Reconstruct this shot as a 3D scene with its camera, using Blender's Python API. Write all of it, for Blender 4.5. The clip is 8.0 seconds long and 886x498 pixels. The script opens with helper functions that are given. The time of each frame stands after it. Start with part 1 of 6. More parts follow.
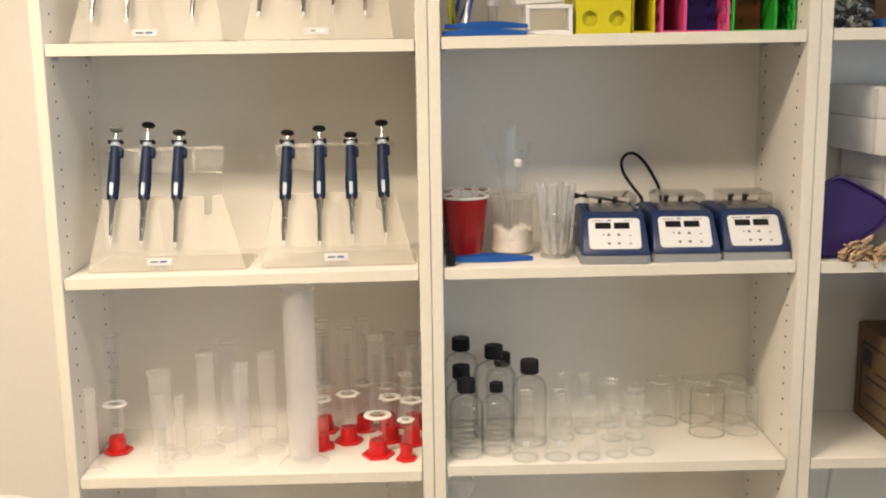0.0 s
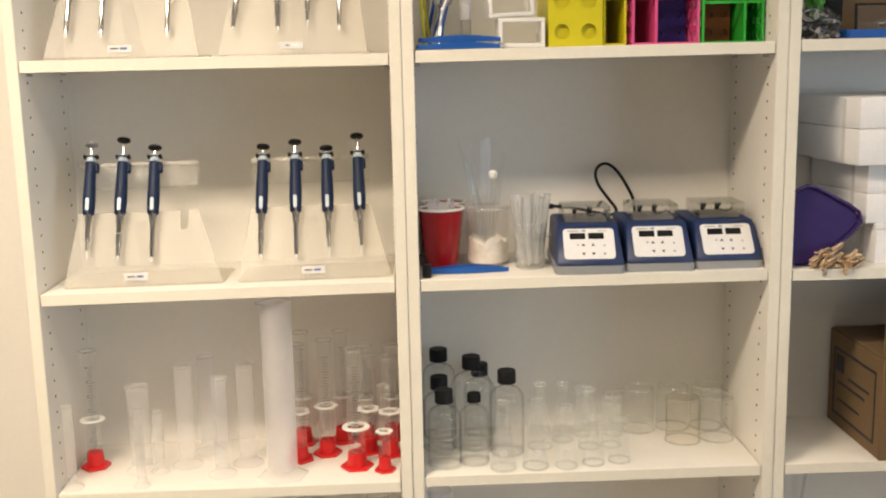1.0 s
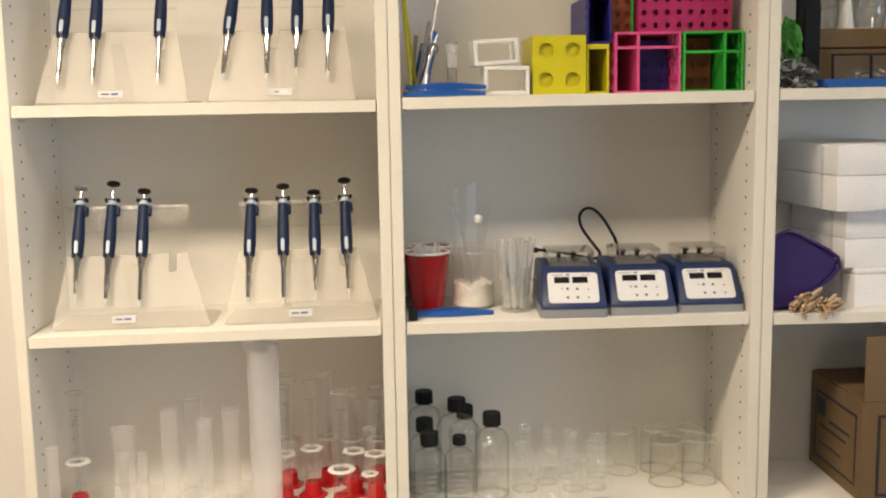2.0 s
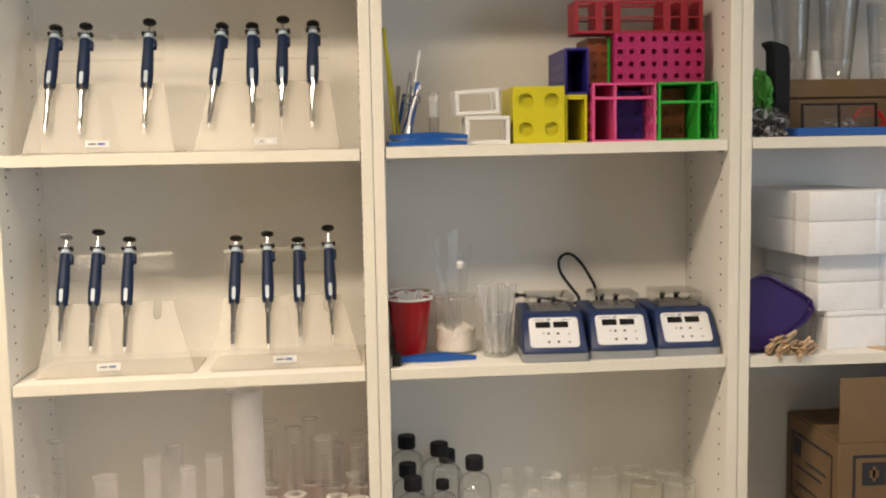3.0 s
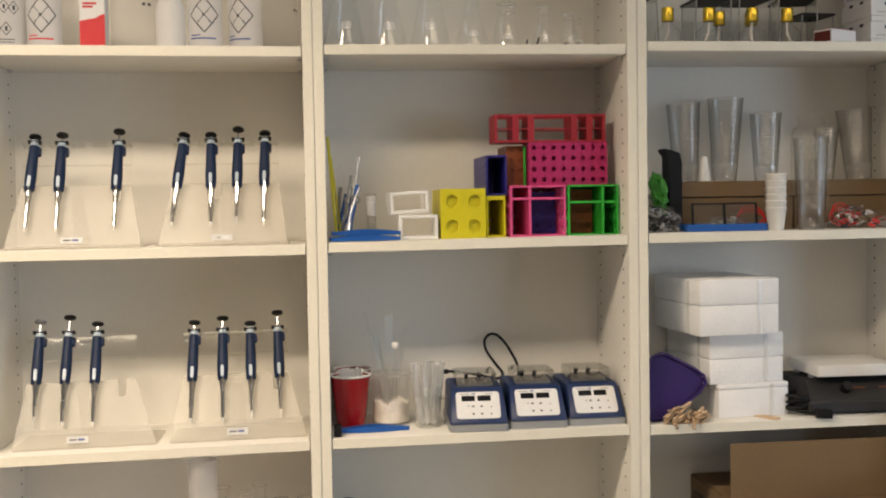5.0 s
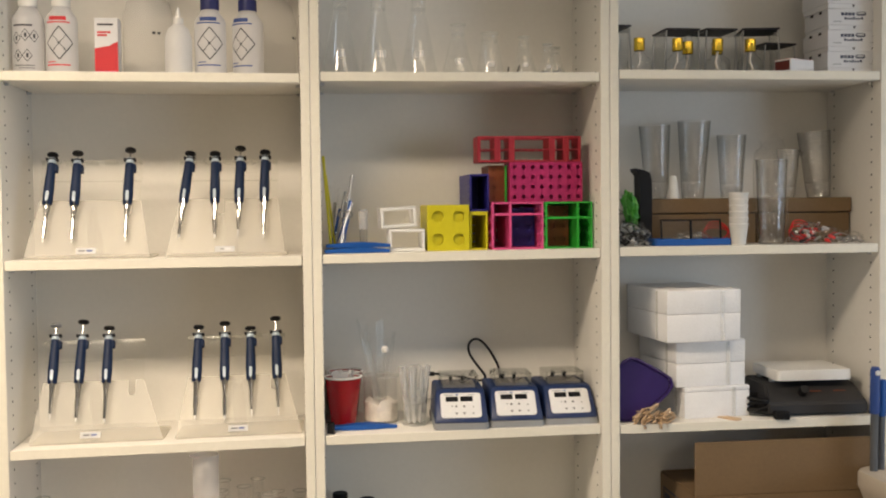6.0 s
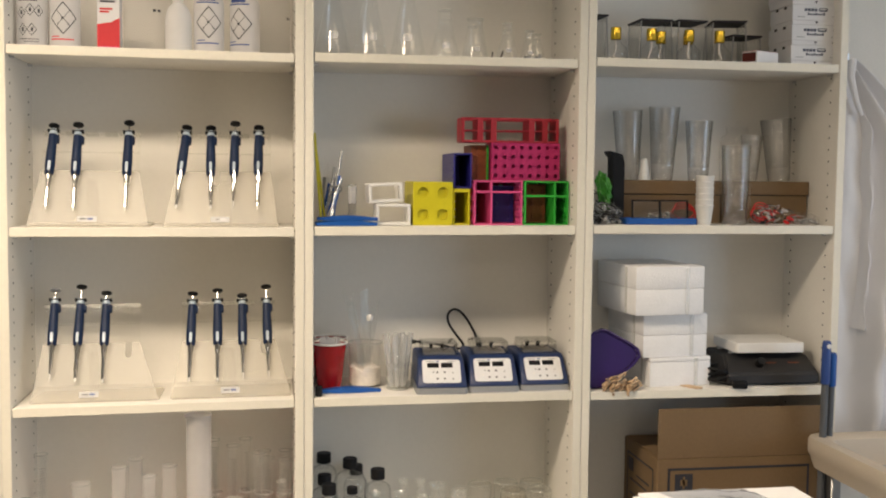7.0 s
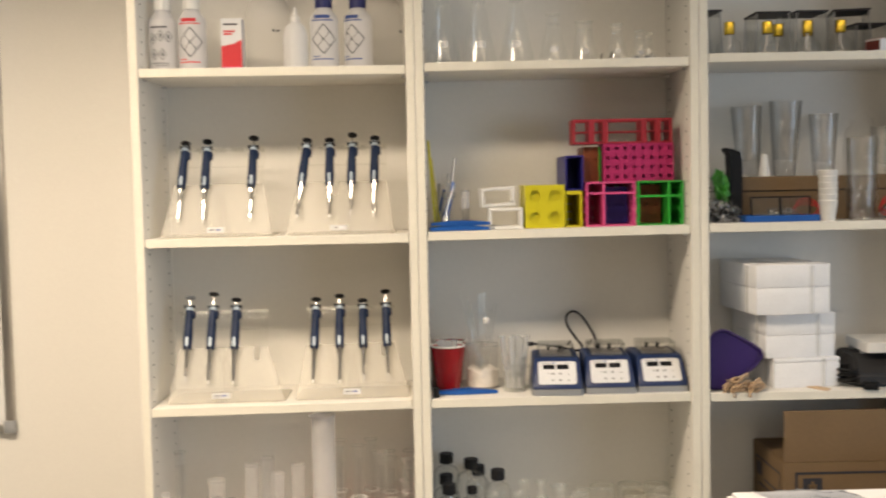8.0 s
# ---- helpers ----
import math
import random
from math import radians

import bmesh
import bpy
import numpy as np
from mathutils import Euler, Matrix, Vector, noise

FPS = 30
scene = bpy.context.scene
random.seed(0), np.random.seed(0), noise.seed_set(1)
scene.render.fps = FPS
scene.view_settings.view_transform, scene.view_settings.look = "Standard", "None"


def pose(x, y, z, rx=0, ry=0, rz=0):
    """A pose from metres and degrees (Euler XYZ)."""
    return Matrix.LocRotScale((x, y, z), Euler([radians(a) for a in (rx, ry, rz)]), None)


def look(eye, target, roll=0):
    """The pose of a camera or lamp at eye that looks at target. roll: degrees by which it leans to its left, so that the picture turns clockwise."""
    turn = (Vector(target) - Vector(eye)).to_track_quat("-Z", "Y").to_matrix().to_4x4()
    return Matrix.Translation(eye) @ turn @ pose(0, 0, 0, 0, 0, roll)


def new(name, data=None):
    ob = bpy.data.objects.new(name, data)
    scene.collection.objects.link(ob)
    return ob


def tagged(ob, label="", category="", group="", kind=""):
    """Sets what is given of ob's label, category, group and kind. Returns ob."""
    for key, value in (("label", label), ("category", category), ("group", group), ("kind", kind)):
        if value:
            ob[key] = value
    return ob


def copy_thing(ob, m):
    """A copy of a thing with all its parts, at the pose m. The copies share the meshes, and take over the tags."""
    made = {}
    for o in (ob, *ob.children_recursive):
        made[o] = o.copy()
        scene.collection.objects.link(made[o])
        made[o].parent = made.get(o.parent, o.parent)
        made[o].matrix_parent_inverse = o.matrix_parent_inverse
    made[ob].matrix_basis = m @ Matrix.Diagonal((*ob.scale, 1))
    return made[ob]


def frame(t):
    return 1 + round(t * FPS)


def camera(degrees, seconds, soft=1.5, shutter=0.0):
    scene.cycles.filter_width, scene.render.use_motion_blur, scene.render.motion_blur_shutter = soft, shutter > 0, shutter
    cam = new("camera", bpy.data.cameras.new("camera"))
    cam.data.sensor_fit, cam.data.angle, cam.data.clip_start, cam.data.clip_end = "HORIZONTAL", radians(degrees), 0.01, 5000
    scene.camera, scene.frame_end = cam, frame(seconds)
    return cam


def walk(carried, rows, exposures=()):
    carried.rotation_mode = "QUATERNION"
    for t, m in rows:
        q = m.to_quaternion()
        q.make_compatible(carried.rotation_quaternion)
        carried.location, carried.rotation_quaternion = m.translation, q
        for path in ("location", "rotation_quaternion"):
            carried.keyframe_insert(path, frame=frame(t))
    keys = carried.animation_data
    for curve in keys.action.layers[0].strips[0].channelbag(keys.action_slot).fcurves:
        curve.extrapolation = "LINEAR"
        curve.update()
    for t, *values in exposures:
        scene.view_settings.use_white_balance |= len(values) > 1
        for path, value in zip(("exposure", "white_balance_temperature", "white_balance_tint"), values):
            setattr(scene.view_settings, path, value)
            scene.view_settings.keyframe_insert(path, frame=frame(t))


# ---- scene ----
cam = camera(45.9, 8.0, soft=2.0, shutter=0.5)
PATH = [
    (0, (-0.004, -1.944, 1.617), (0.023, 0.022, 1.247), -0.8),
    (0.5, (0.002, -1.95, 1.619), (0.046, 0.015, 1.248), -0.9),
    (1, (0.004, -1.956, 1.627), (0.069, 0.011, 1.271), -1.2),
    (1.5, (0.004, -1.966, 1.637), (0.086, 0.006, 1.313), -1.1),
    (3, (-0.024, -2.009, 1.656), (0.129, -0.026, 1.449), -1.0),
    (3.5, (-0.062, -2.033, 1.668), (0.163, -0.053, 1.498), -1.4),
    (4, (-0.072, -2.086, 1.685), (0.202, -0.109, 1.554), -1.4),
    (4.5, (-0.017, -2.182, 1.705), (0.234, -0.2, 1.617), -1.3),
    (6, (0.006, -2.478, 1.757), (0.249, -0.494, 1.674), -0.6),
    (6.5, (-0.054, -2.555, 1.769), (0.255, -0.583, 1.65), 0.2),
    (7, (-0.081, -2.611, 1.768), (0.243, -0.642, 1.633), 0.6),
    (7.5, (-0.021, -2.647, 1.774), (0.185, -0.663, 1.634), 0.1),
    (8, (0.041, -2.664, 1.761), (0.057, -0.667, 1.641), -1.2),
]
walk(cam, [(t, look(eye, target, roll)) for t, eye, target, roll in PATH],
     exposures=[(0.0, 0.07), (1.0, 0.08), (1.6, 0.01), (3.0, -0.09), (4.5, -0.14), (6.0, -0.11), (7.5, -0.07), (8.0, -0.02)])

# ---- world and light ----
world = bpy.data.worlds.new("sky")
scene.world = world
world.use_nodes = True
sky = world.node_tree.nodes.new("ShaderNodeTexSky")
sky.sky_type = "NISHITA"
sky.sun_disc = False
sky.sun_elevation = radians(35)
sky.sun_rotation = radians(80)
world.node_tree.links.new(sky.outputs[0], world.node_tree.nodes["Background"].inputs[0])
world.node_tree.nodes["Background"].inputs[1].default_value = 0.1
scene.cycles.transparent_max_bounces = 32


def area(name, m, sx, sy, watts, colour, spread=180):
    data = bpy.data.lights.new(name, "AREA")
    data.shape, data.size, data.size_y = "RECTANGLE", sx, sy
    data.energy, data.color, data.spread = watts, colour, radians(spread)
    ob = new(name, data)
    ob.matrix_world = m
    return ob


CEIL = 3.0
WARM = (1.0, 0.82, 0.62)
COOL = (0.98, 0.93, 0.88)
# First entry is the key; the other three are unseen fills added for brightness
LAMPS = [(-1.0, -1.32, 70, WARM, 146), (0.75, -1.32, 2.5, WARM, 130), (2.25, -1.32, 7, WARM, 140), (-0.1, -3.6, 5, COOL, 180)]
for lx, ly, watts, tone, spread in LAMPS:
    area("key_or_fill_lamp", pose(lx, ly, CEIL - 0.07), 1.15, 0.28, watts, tone, spread)
area("window_lamp", look((4.05, -3.0, 1.6), (0.3, 0.0, 1.6)), 1.6, 1.3, 41, (0.62, 0.79, 1.0))


# ---- materials ----
def mat(name, colour, rough=0.5, metal=0.0, grain=60.0, vary=0.06, bump=0.05, coarse=5.0, per_object=0.0, spec=0.5):
    """A surface with fine grain, broad blotches, small relief and an uneven gloss."""
    m = bpy.data.materials.new(name)
    m.use_nodes = True
    nt = m.node_tree
    b = nt.nodes["Principled BSDF"]
    tc = nt.nodes.new("ShaderNodeTexCoord")
    n1 = nt.nodes.new("ShaderNodeTexNoise")
    n2 = nt.nodes.new("ShaderNodeTexNoise")
    n1.inputs["Scale"].default_value, n2.inputs["Scale"].default_value = grain, coarse
    n1.inputs["Detail"].default_value = 4
    for n in (n1, n2):
        nt.links.new(tc.outputs["Object"], n.inputs["Vector"])
    add = nt.nodes.new("ShaderNodeMath")
    add.operation = "ADD"
    nt.links.new(n1.outputs[0], add.inputs[0])
    nt.links.new(n2.outputs[0], add.inputs[1])
    mr = nt.nodes.new("ShaderNodeMapRange")
    mr.inputs[1].default_value, mr.inputs[2].default_value = 0.6, 1.4
    mr.inputs[3].default_value, mr.inputs[4].default_value = 1 - vary, 1 + vary
    nt.links.new(add.outputs[0], mr.inputs[0])
    hsv = nt.nodes.new("ShaderNodeHueSaturation")
    hsv.inputs["Color"].default_value = (*colour, 1)
    val = mr.outputs[0]
    if per_object:
        oi = nt.nodes.new("ShaderNodeObjectInfo")
        mr2 = nt.nodes.new("ShaderNodeMapRange")
        mr2.inputs[3].default_value, mr2.inputs[4].default_value = 1 - per_object, 1 + per_object
        nt.links.new(oi.outputs["Random"], mr2.inputs[0])
        mul = nt.nodes.new("ShaderNodeMath")
        mul.operation = "MULTIPLY"
        nt.links.new(val, mul.inputs[0])
        nt.links.new(mr2.outputs[0], mul.inputs[1])
        val = mul.outputs[0]
    nt.links.new(val, hsv.inputs["Value"])
    nt.links.new(hsv.outputs[0], b.inputs["Base Color"])
    b.inputs["Roughness"].default_value, b.inputs["Metallic"].default_value = rough, metal
    b.inputs["Specular IOR Level"].default_value = spec
    rr = nt.nodes.new("ShaderNodeMapRange")
    rr.inputs[3].default_value, rr.inputs[4].default_value = max(0.02, rough - 0.08), min(1, rough + 0.08)
    nt.links.new(n2.outputs[0], rr.inputs[0])
    nt.links.new(rr.outputs[0], b.inputs["Roughness"])
    if bump:
        bp = nt.nodes.new("ShaderNodeBump")
        bp.inputs["Strength"].default_value, bp.inputs["Distance"].default_value = bump, 0.002
        nt.links.new(n1.outputs[0], bp.inputs["Height"])
        nt.links.new(bp.outputs[0], b.inputs["Normal"])
    return m


def clear(name, tint=(0.95, 0.97, 0.96), gloss=0.05, edge=0.5, rough=0.03, haze=0.0, haze_colour=(0.85, 0.85, 0.83), power=3.5, rim=0.8):
    """Thin clear glass or plastic: see-through, with gloss that grows at grazing angles, and some milky haze. A low rim
    darkens edges in place of refraction.
    """
    m = bpy.data.materials.new(name)
    m.use_nodes = True
    nt = m.node_tree
    nt.nodes.remove(nt.nodes["Principled BSDF"])
    out = nt.nodes["Material Output"]
    tr = nt.nodes.new("ShaderNodeBsdfTransparent")
    tr.inputs[0].default_value = (*tint, 1)
    gl = nt.nodes.new("ShaderNodeBsdfGlossy")
    gl.inputs["Roughness"].default_value = rough
    lw = nt.nodes.new("ShaderNodeLayerWeight")
    lw.inputs["Blend"].default_value = 0.5
    ma = nt.nodes.new("ShaderNodeMath")
    ma.operation = "ADD"
    ma.use_clamp = True
    po = nt.nodes.new("ShaderNodeMath")
    po.operation = "POWER"
    po.inputs[1].default_value = power
    nt.links.new(lw.outputs["Facing"], po.inputs[0])
    ml = nt.nodes.new("ShaderNodeMath")
    ml.operation = "MULTIPLY"
    ml.inputs[1].default_value = edge
    nt.links.new(po.outputs[0], ml.inputs[0])
    ma.inputs[0].default_value = 0.0
    ma.inputs[1].default_value = gloss
    # edge gloss, toned by rim to paint the dark outlines that refraction gives
    gr = nt.nodes.new("ShaderNodeBsdfGlossy")
    gr.inputs["Roughness"].default_value = rough
    gr.inputs["Color"].default_value = (rim, rim * 1.03, rim * 1.01, 1)
    base = tr
    if haze:
        df = nt.nodes.new("ShaderNodeBsdfDiffuse")
        df.inputs[0].default_value = (*haze_colour, 1)
        tl = nt.nodes.new("ShaderNodeBsdfTranslucent")
        tl.inputs[0].default_value = (*haze_colour, 1)
        mm = nt.nodes.new("ShaderNodeMixShader")
        mm.inputs[0].default_value = 0.28
        nt.links.new(df.outputs[0], mm.inputs[1])
        nt.links.new(tl.outputs[0], mm.inputs[2])
        nz = nt.nodes.new("ShaderNodeTexNoise")
        nz.inputs["Scale"].default_value = 25
        mr = nt.nodes.new("ShaderNodeMapRange")
        mr.inputs[3].default_value, mr.inputs[4].default_value = haze * 0.94, min(1, haze * 1.06)
        tc = nt.nodes.new("ShaderNodeTexCoord")
        nt.links.new(tc.outputs["Object"], nz.inputs["Vector"])
        nt.links.new(nz.outputs[0], mr.inputs[0])
        mh = nt.nodes.new("ShaderNodeMixShader")
        nt.links.new(mr.outputs[0], mh.inputs[0])
        nt.links.new(tr.outputs[0], mh.inputs[1])
        nt.links.new(mm.outputs[0], mh.inputs[2])
        base = mh
    edged = nt.nodes.new("ShaderNodeMixShader")
    nt.links.new(ml.outputs[0], edged.inputs[0])
    nt.links.new(base.outputs[0], edged.inputs[1])
    nt.links.new(gr.outputs[0], edged.inputs[2])
    mix = nt.nodes.new("ShaderNodeMixShader")
    nt.links.new(ma.outputs[0], mix.inputs[0])
    nt.links.new(edged.outputs[0], mix.inputs[1])
    nt.links.new(gl.outputs[0], mix.inputs[2])
    nt.links.new(mix.outputs[0], out.inputs["Surface"])
    return m


WALL = mat("wall_paint", (0.80, 0.77, 0.71), 0.75, grain=180, vary=0.03, bump=0.15, coarse=1.5)
SHELF = mat("white_laminate", (0.80, 0.775, 0.72), 0.38, grain=90, vary=0.025, bump=0.02, coarse=3)
EDGE = mat("cream_edge_band", (0.82, 0.78, 0.67), 0.42, grain=70, vary=0.04, bump=0.03, coarse=6)
CEILM = mat("ceiling_paint", (0.82, 0.81, 0.78), 0.85, grain=120, vary=0.03, bump=0.2)
FLOORM = mat("floor_vinyl", (0.34, 0.325, 0.30), 0.4, grain=50, vary=0.12, bump=0.02)
# near-black that paints the shade inside holes, slots and gaps
DARK = mat("painted_gap_shade", (0.02, 0.018, 0.016), 0.8, vary=0.02, bump=0)
NAVY = mat("navy_plastic", (0.007, 0.019, 0.058), 0.5, grain=200, vary=0.08, bump=0.02, spec=0.25)
BLACK = mat("black_plastic", (0.006, 0.006, 0.007), 0.55, grain=150, vary=0.1, bump=0.04, spec=0.25)
GREYBLUE = mat("pale_blue_plastic", (0.42, 0.50, 0.58), 0.35, vary=0.04, bump=0)
CHROME = mat("chrome", (0.42, 0.41, 0.40), 0.10, metal=1.0, grain=120, vary=0.1, bump=0.01)
WHITEP = mat("white_plastic", (0.80, 0.79, 0.76), 0.4, vary=0.03, bump=0.01)
GREYP = mat("grey_plastic", (0.30, 0.31, 0.32), 0.5, vary=0.06, bump=0.05)
BLUEB = mat("blue_housing", (0.010, 0.028, 0.105), 0.48, grain=300, vary=0.08, bump=0.06)
SCREEN = mat("black_screen", (0.006, 0.006, 0.007), 0.12, vary=0.02, bump=0)
# slight haze in the clear glass paints its pale reflections and lip rings
GLASS = clear("clear_glass", (0.995, 0.999, 0.997), 0.06, 0.9, power=4.8, rim=1.0, haze=0.04, haze_colour=(0.95, 0.96, 0.95))
GLASSR = clear("thick_glass", (0.99, 0.997, 0.994), 0.10, 0.35, 0.08, haze=0.08, power=3.5, rim=1.0, haze_colour=(0.90, 0.92, 0.90))
GLASSB = clear("bottle_glass", (0.997, 0.999, 0.998), 0.05, 1.0, power=8.0, rim=0.30)
CUPR = clear("cup_rims", (0.86, 0.86, 0.85), 0.20, 0.9, 0.07, power=2.6, rim=0.30)
ACRYL = clear("clear_acrylic", (0.97, 0.97, 0.96), 0.010, 0.4, 0.2, haze=0.012)
SHEET = clear("clear_sheet", (0.985, 0.985, 0.98), 0.002, 0.15, 0.05)
FROST = clear("frosted_acrylic", (0.95, 0.94, 0.91), 0.012, 0.1, 0.4, haze=0.24, haze_colour=(0.92, 0.90, 0.86))
POLY = clear("milky_polypropylene", (0.99, 0.99, 0.985), 0.012, 0.06, 0.3, haze=0.15, haze_colour=(0.95, 0.94, 0.93))
POLYD = clear("dense_polypropylene", (0.98, 0.98, 0.98), 0.012, 0.06, 0.35, haze=0.38, haze_colour=(0.95, 0.94, 0.94))
POLYM = clear("medium_polypropylene", (0.99, 0.99, 0.99), 0.012, 0.06, 0.35, haze=0.17, haze_colour=(0.96, 0.95, 0.95))
LIDP = clear("smoky_lid", (0.985, 0.985, 0.98), 0.03, 0.8, rim=0.7)
BAGP = clear("thin_bag", (0.985, 0.985, 0.985), 0.025, 0.3, 0.10, haze=0.02)
CUPP = clear("clear_cup", (0.95, 0.95, 0.945), 0.16, 1.0, 0.10, power=2.6, rim=0.35)
REDP = mat("red_plastic", (0.62, 0.014, 0.016), 0.35, vary=0.08, bump=0.02)
REDCUP = mat("red_cup_plastic", (0.33, 0.005, 0.009), 0.25, vary=0.06, bump=0.01)
YELLOW = mat("yellow_plastic", (0.62, 0.55, 0.012), 0.42, vary=0.06, bump=0.03)
PINK = mat("pink_plastic", (0.72, 0.09, 0.27), 0.42, vary=0.06, bump=0.03)
MAGENTA = mat("magenta_plastic", (0.40, 0.012, 0.11), 0.5, vary=0.06, bump=0.03)
REDRACK = mat("red_rack_plastic", (0.34, 0.015, 0.03), 0.5, vary=0.06, bump=0.03)
GREEN = mat("green_plastic", (0.03, 0.42, 0.045), 0.42, vary=0.06, bump=0.03)
ORANGE = mat("orange_plastic", (0.22, 0.05, 0.01), 0.5, vary=0.08, bump=0.03)
INDIGO = mat("indigo_plastic", (0.022, 0.018, 0.20), 0.42, vary=0.06, bump=0.03)
SKYBLUE = mat("blue_plastic", (0.006, 0.085, 0.36), 0.45, vary=0.08, bump=0.03)
PURPLE = mat("purple_plastic", (0.030, 0.012, 0.11), 0.35, vary=0.08, bump=0.02)
FOAM = mat("styrofoam", (0.89, 0.89, 0.90), 0.8, grain=170, vary=0.05, bump=0.7, coarse=18)
CARD = mat("cardboard", (0.185, 0.118, 0.058), 0.8, grain=140, vary=0.10, bump=0.12, coarse=7)
CARDD = mat("cardboard_edge", (0.22, 0.13, 0.07), 0.85, grain=220, vary=0.2, bump=0.3)
PAPER = mat("white_paper", (0.76, 0.76, 0.77), 0.7, vary=0.03, bump=0.04)
LABELP = mat("label_grey", (0.58, 0.58, 0.58), 0.5, vary=0.05, bump=0.02)
INK = mat("dark_ink", (0.03, 0.03, 0.04), 0.6, vary=0.1, bump=0)
INKR = mat("red_ink", (0.6, 0.02, 0.03), 0.5, vary=0.06, bump=0)
SLATE = mat("slate_ink", (0.06, 0.07, 0.11), 0.6, vary=0.1, bump=0)
INKB = mat("blue_ink", (0.03, 0.07, 0.26), 0.5, vary=0.06, bump=0)
GOLD = mat("gold_cap", (0.75, 0.52, 0.06), 0.22, metal=1.0, vary=0.1, bump=0.02)
WOOD = mat("pale_wood", (0.58, 0.41, 0.25), 0.65, grain=80, vary=0.2, bump=0.1, per_object=0.15)
CLOTH = mat("white_cloth", (0.80, 0.78, 0.78), 0.9, grain=400, vary=0.03, bump=0.25, coarse=9)
COTTON = mat("pale_pulp", (0.84, 0.77, 0.69), 0.85, grain=120, vary=0.15, bump=0.4, coarse=30)
BEIGE = mat("beige_plastic", (0.52, 0.46, 0.38), 0.5, grain=200, vary=0.05, bump=0.08)
STEEL = mat("steel", (0.45, 0.45, 0.45), 0.3, metal=1.0, vary=0.1, bump=0.02)
CHARCOAL = mat("charcoal_plastic", (0.030, 0.029, 0.030), 0.55, grain=300, vary=0.1, bump=0.08, spec=0.3)
WOOLW = mat("white_board", (0.78, 0.78, 0.77), 0.2, vary=0.02, bump=0)
ALU = mat("brushed_aluminium", (0.50, 0.48, 0.45), 0.4, metal=1.0, grain=200, vary=0.1, bump=0.05)
GREENF = mat("green_film", (0.06, 0.30, 0.03), 0.35, vary=0.2, bump=0.1)

GLOW = bpy.data.materials.new("lamp_diffuser")
GLOW.use_nodes = True
GLOW.node_tree.nodes["Principled BSDF"].inputs["Emission Color"].default_value = (*WARM, 1)
GLOW.node_tree.nodes["Principled BSDF"].inputs["Emission Strength"].default_value = 4.0


# ---- builders ----
def box(bm, x0, x1, y0, y1, z0, z1, bev=0.0, seg=1, m=None):
    vs = [bm.verts.new((x, y, z)) for x in (x0, x1) for y in (y0, y1) for z in (z0, z1)]
    fs = [bm.faces.new([vs[i] for i in q]) for q in
          ((0, 1, 3, 2), (4, 6, 7, 5), (0, 4, 5, 1), (2, 3, 7, 6), (0, 2, 6, 4), (1, 5, 7, 3))]
    if bev:
        es = list({e for f in fs for e in f.edges})
        r = bmesh.ops.bevel(bm, geom=es, offset=bev, segments=seg, affect="EDGES", profile=0.5)
        vs = list({v for f in r["faces"] for v in f.verts} | {v for v in vs if v.is_valid})
    if m is not None:
        bmesh.ops.transform(bm, matrix=m, verts=vs)
    return vs


def lathe(bm, prof, seg=24, m=None, close=False):
    """Turns a profile of (radius, height) about z."""
    rings, allv = [], []
    for r, z in prof:
        if r < 1e-6:
            ring = [bm.verts.new((0, 0, z))]
        else:
            ring = [bm.verts.new((r * math.cos(2 * math.pi * k / seg), r * math.sin(2 * math.pi * k / seg), z)) for k in range(seg)]
        rings.append(ring)
        allv += ring
    if close:
        rings.append(rings[0])
    for a, b in zip(rings, rings[1:]):
        for k in range(seg):
            k2 = (k + 1) % seg
            q = [a[k % len(a)], a[k2 % len(a)], b[k2 % len(b)], b[k % len(b)]]
            u = []
            for v in q:
                if v not in u:
                    u.append(v)
            if len(u) > 2:
                bm.faces.new(u)
    if m is not None:
        bmesh.ops.transform(bm, matrix=m, verts=allv)
    return allv


def tube(bm, pts, r, seg=8, r2=None):
    """A round rod through points, capped, tapering to r2."""
    pts = [Vector(p) for p in pts]
    rings = []
    n = len(pts)
    for i, p in enumerate(pts):
        d = (pts[min(i + 1, n - 1)] - pts[max(i - 1, 0)]).normalized()
        a = d.orthogonal().normalized() if i == 0 else (rings_a - d * rings_a.dot(d)).normalized()
        rings_a = a
        b = d.cross(a)
        rr = r if r2 is None else r + (r2 - r) * i / (n - 1)
        rings.append([bm.verts.new(p + rr * (a * math.cos(2 * math.pi * k / seg) + b * math.sin(2 * math.pi * k / seg))) for k in range(seg)])
    for u, v in zip(rings, rings[1:]):
        for k in range(seg):
            bm.faces.new((u[k], u[(k + 1) % seg], v[(k + 1) % seg], v[k]))
    bm.faces.new(rings[0][::-1])
    bm.faces.new(rings[-1])


def slab(bm, poly, depth, m=None):
    """A flat outline in x and z, given a thickness along y."""
    a = [bm.verts.new((x, 0, z)) for x, z in poly]
    b = [bm.verts.new((x, depth, z)) for x, z in poly]
    bm.faces.new(a)
    bm.faces.new(b[::-1])
    for k in range(len(a)):
        k2 = (k + 1) % len(a)
        bm.faces.new((a[k2], a[k], b[k], b[k2]))
    if m is not None:
        bmesh.ops.transform(bm, matrix=m, verts=a + b)
    return a + b


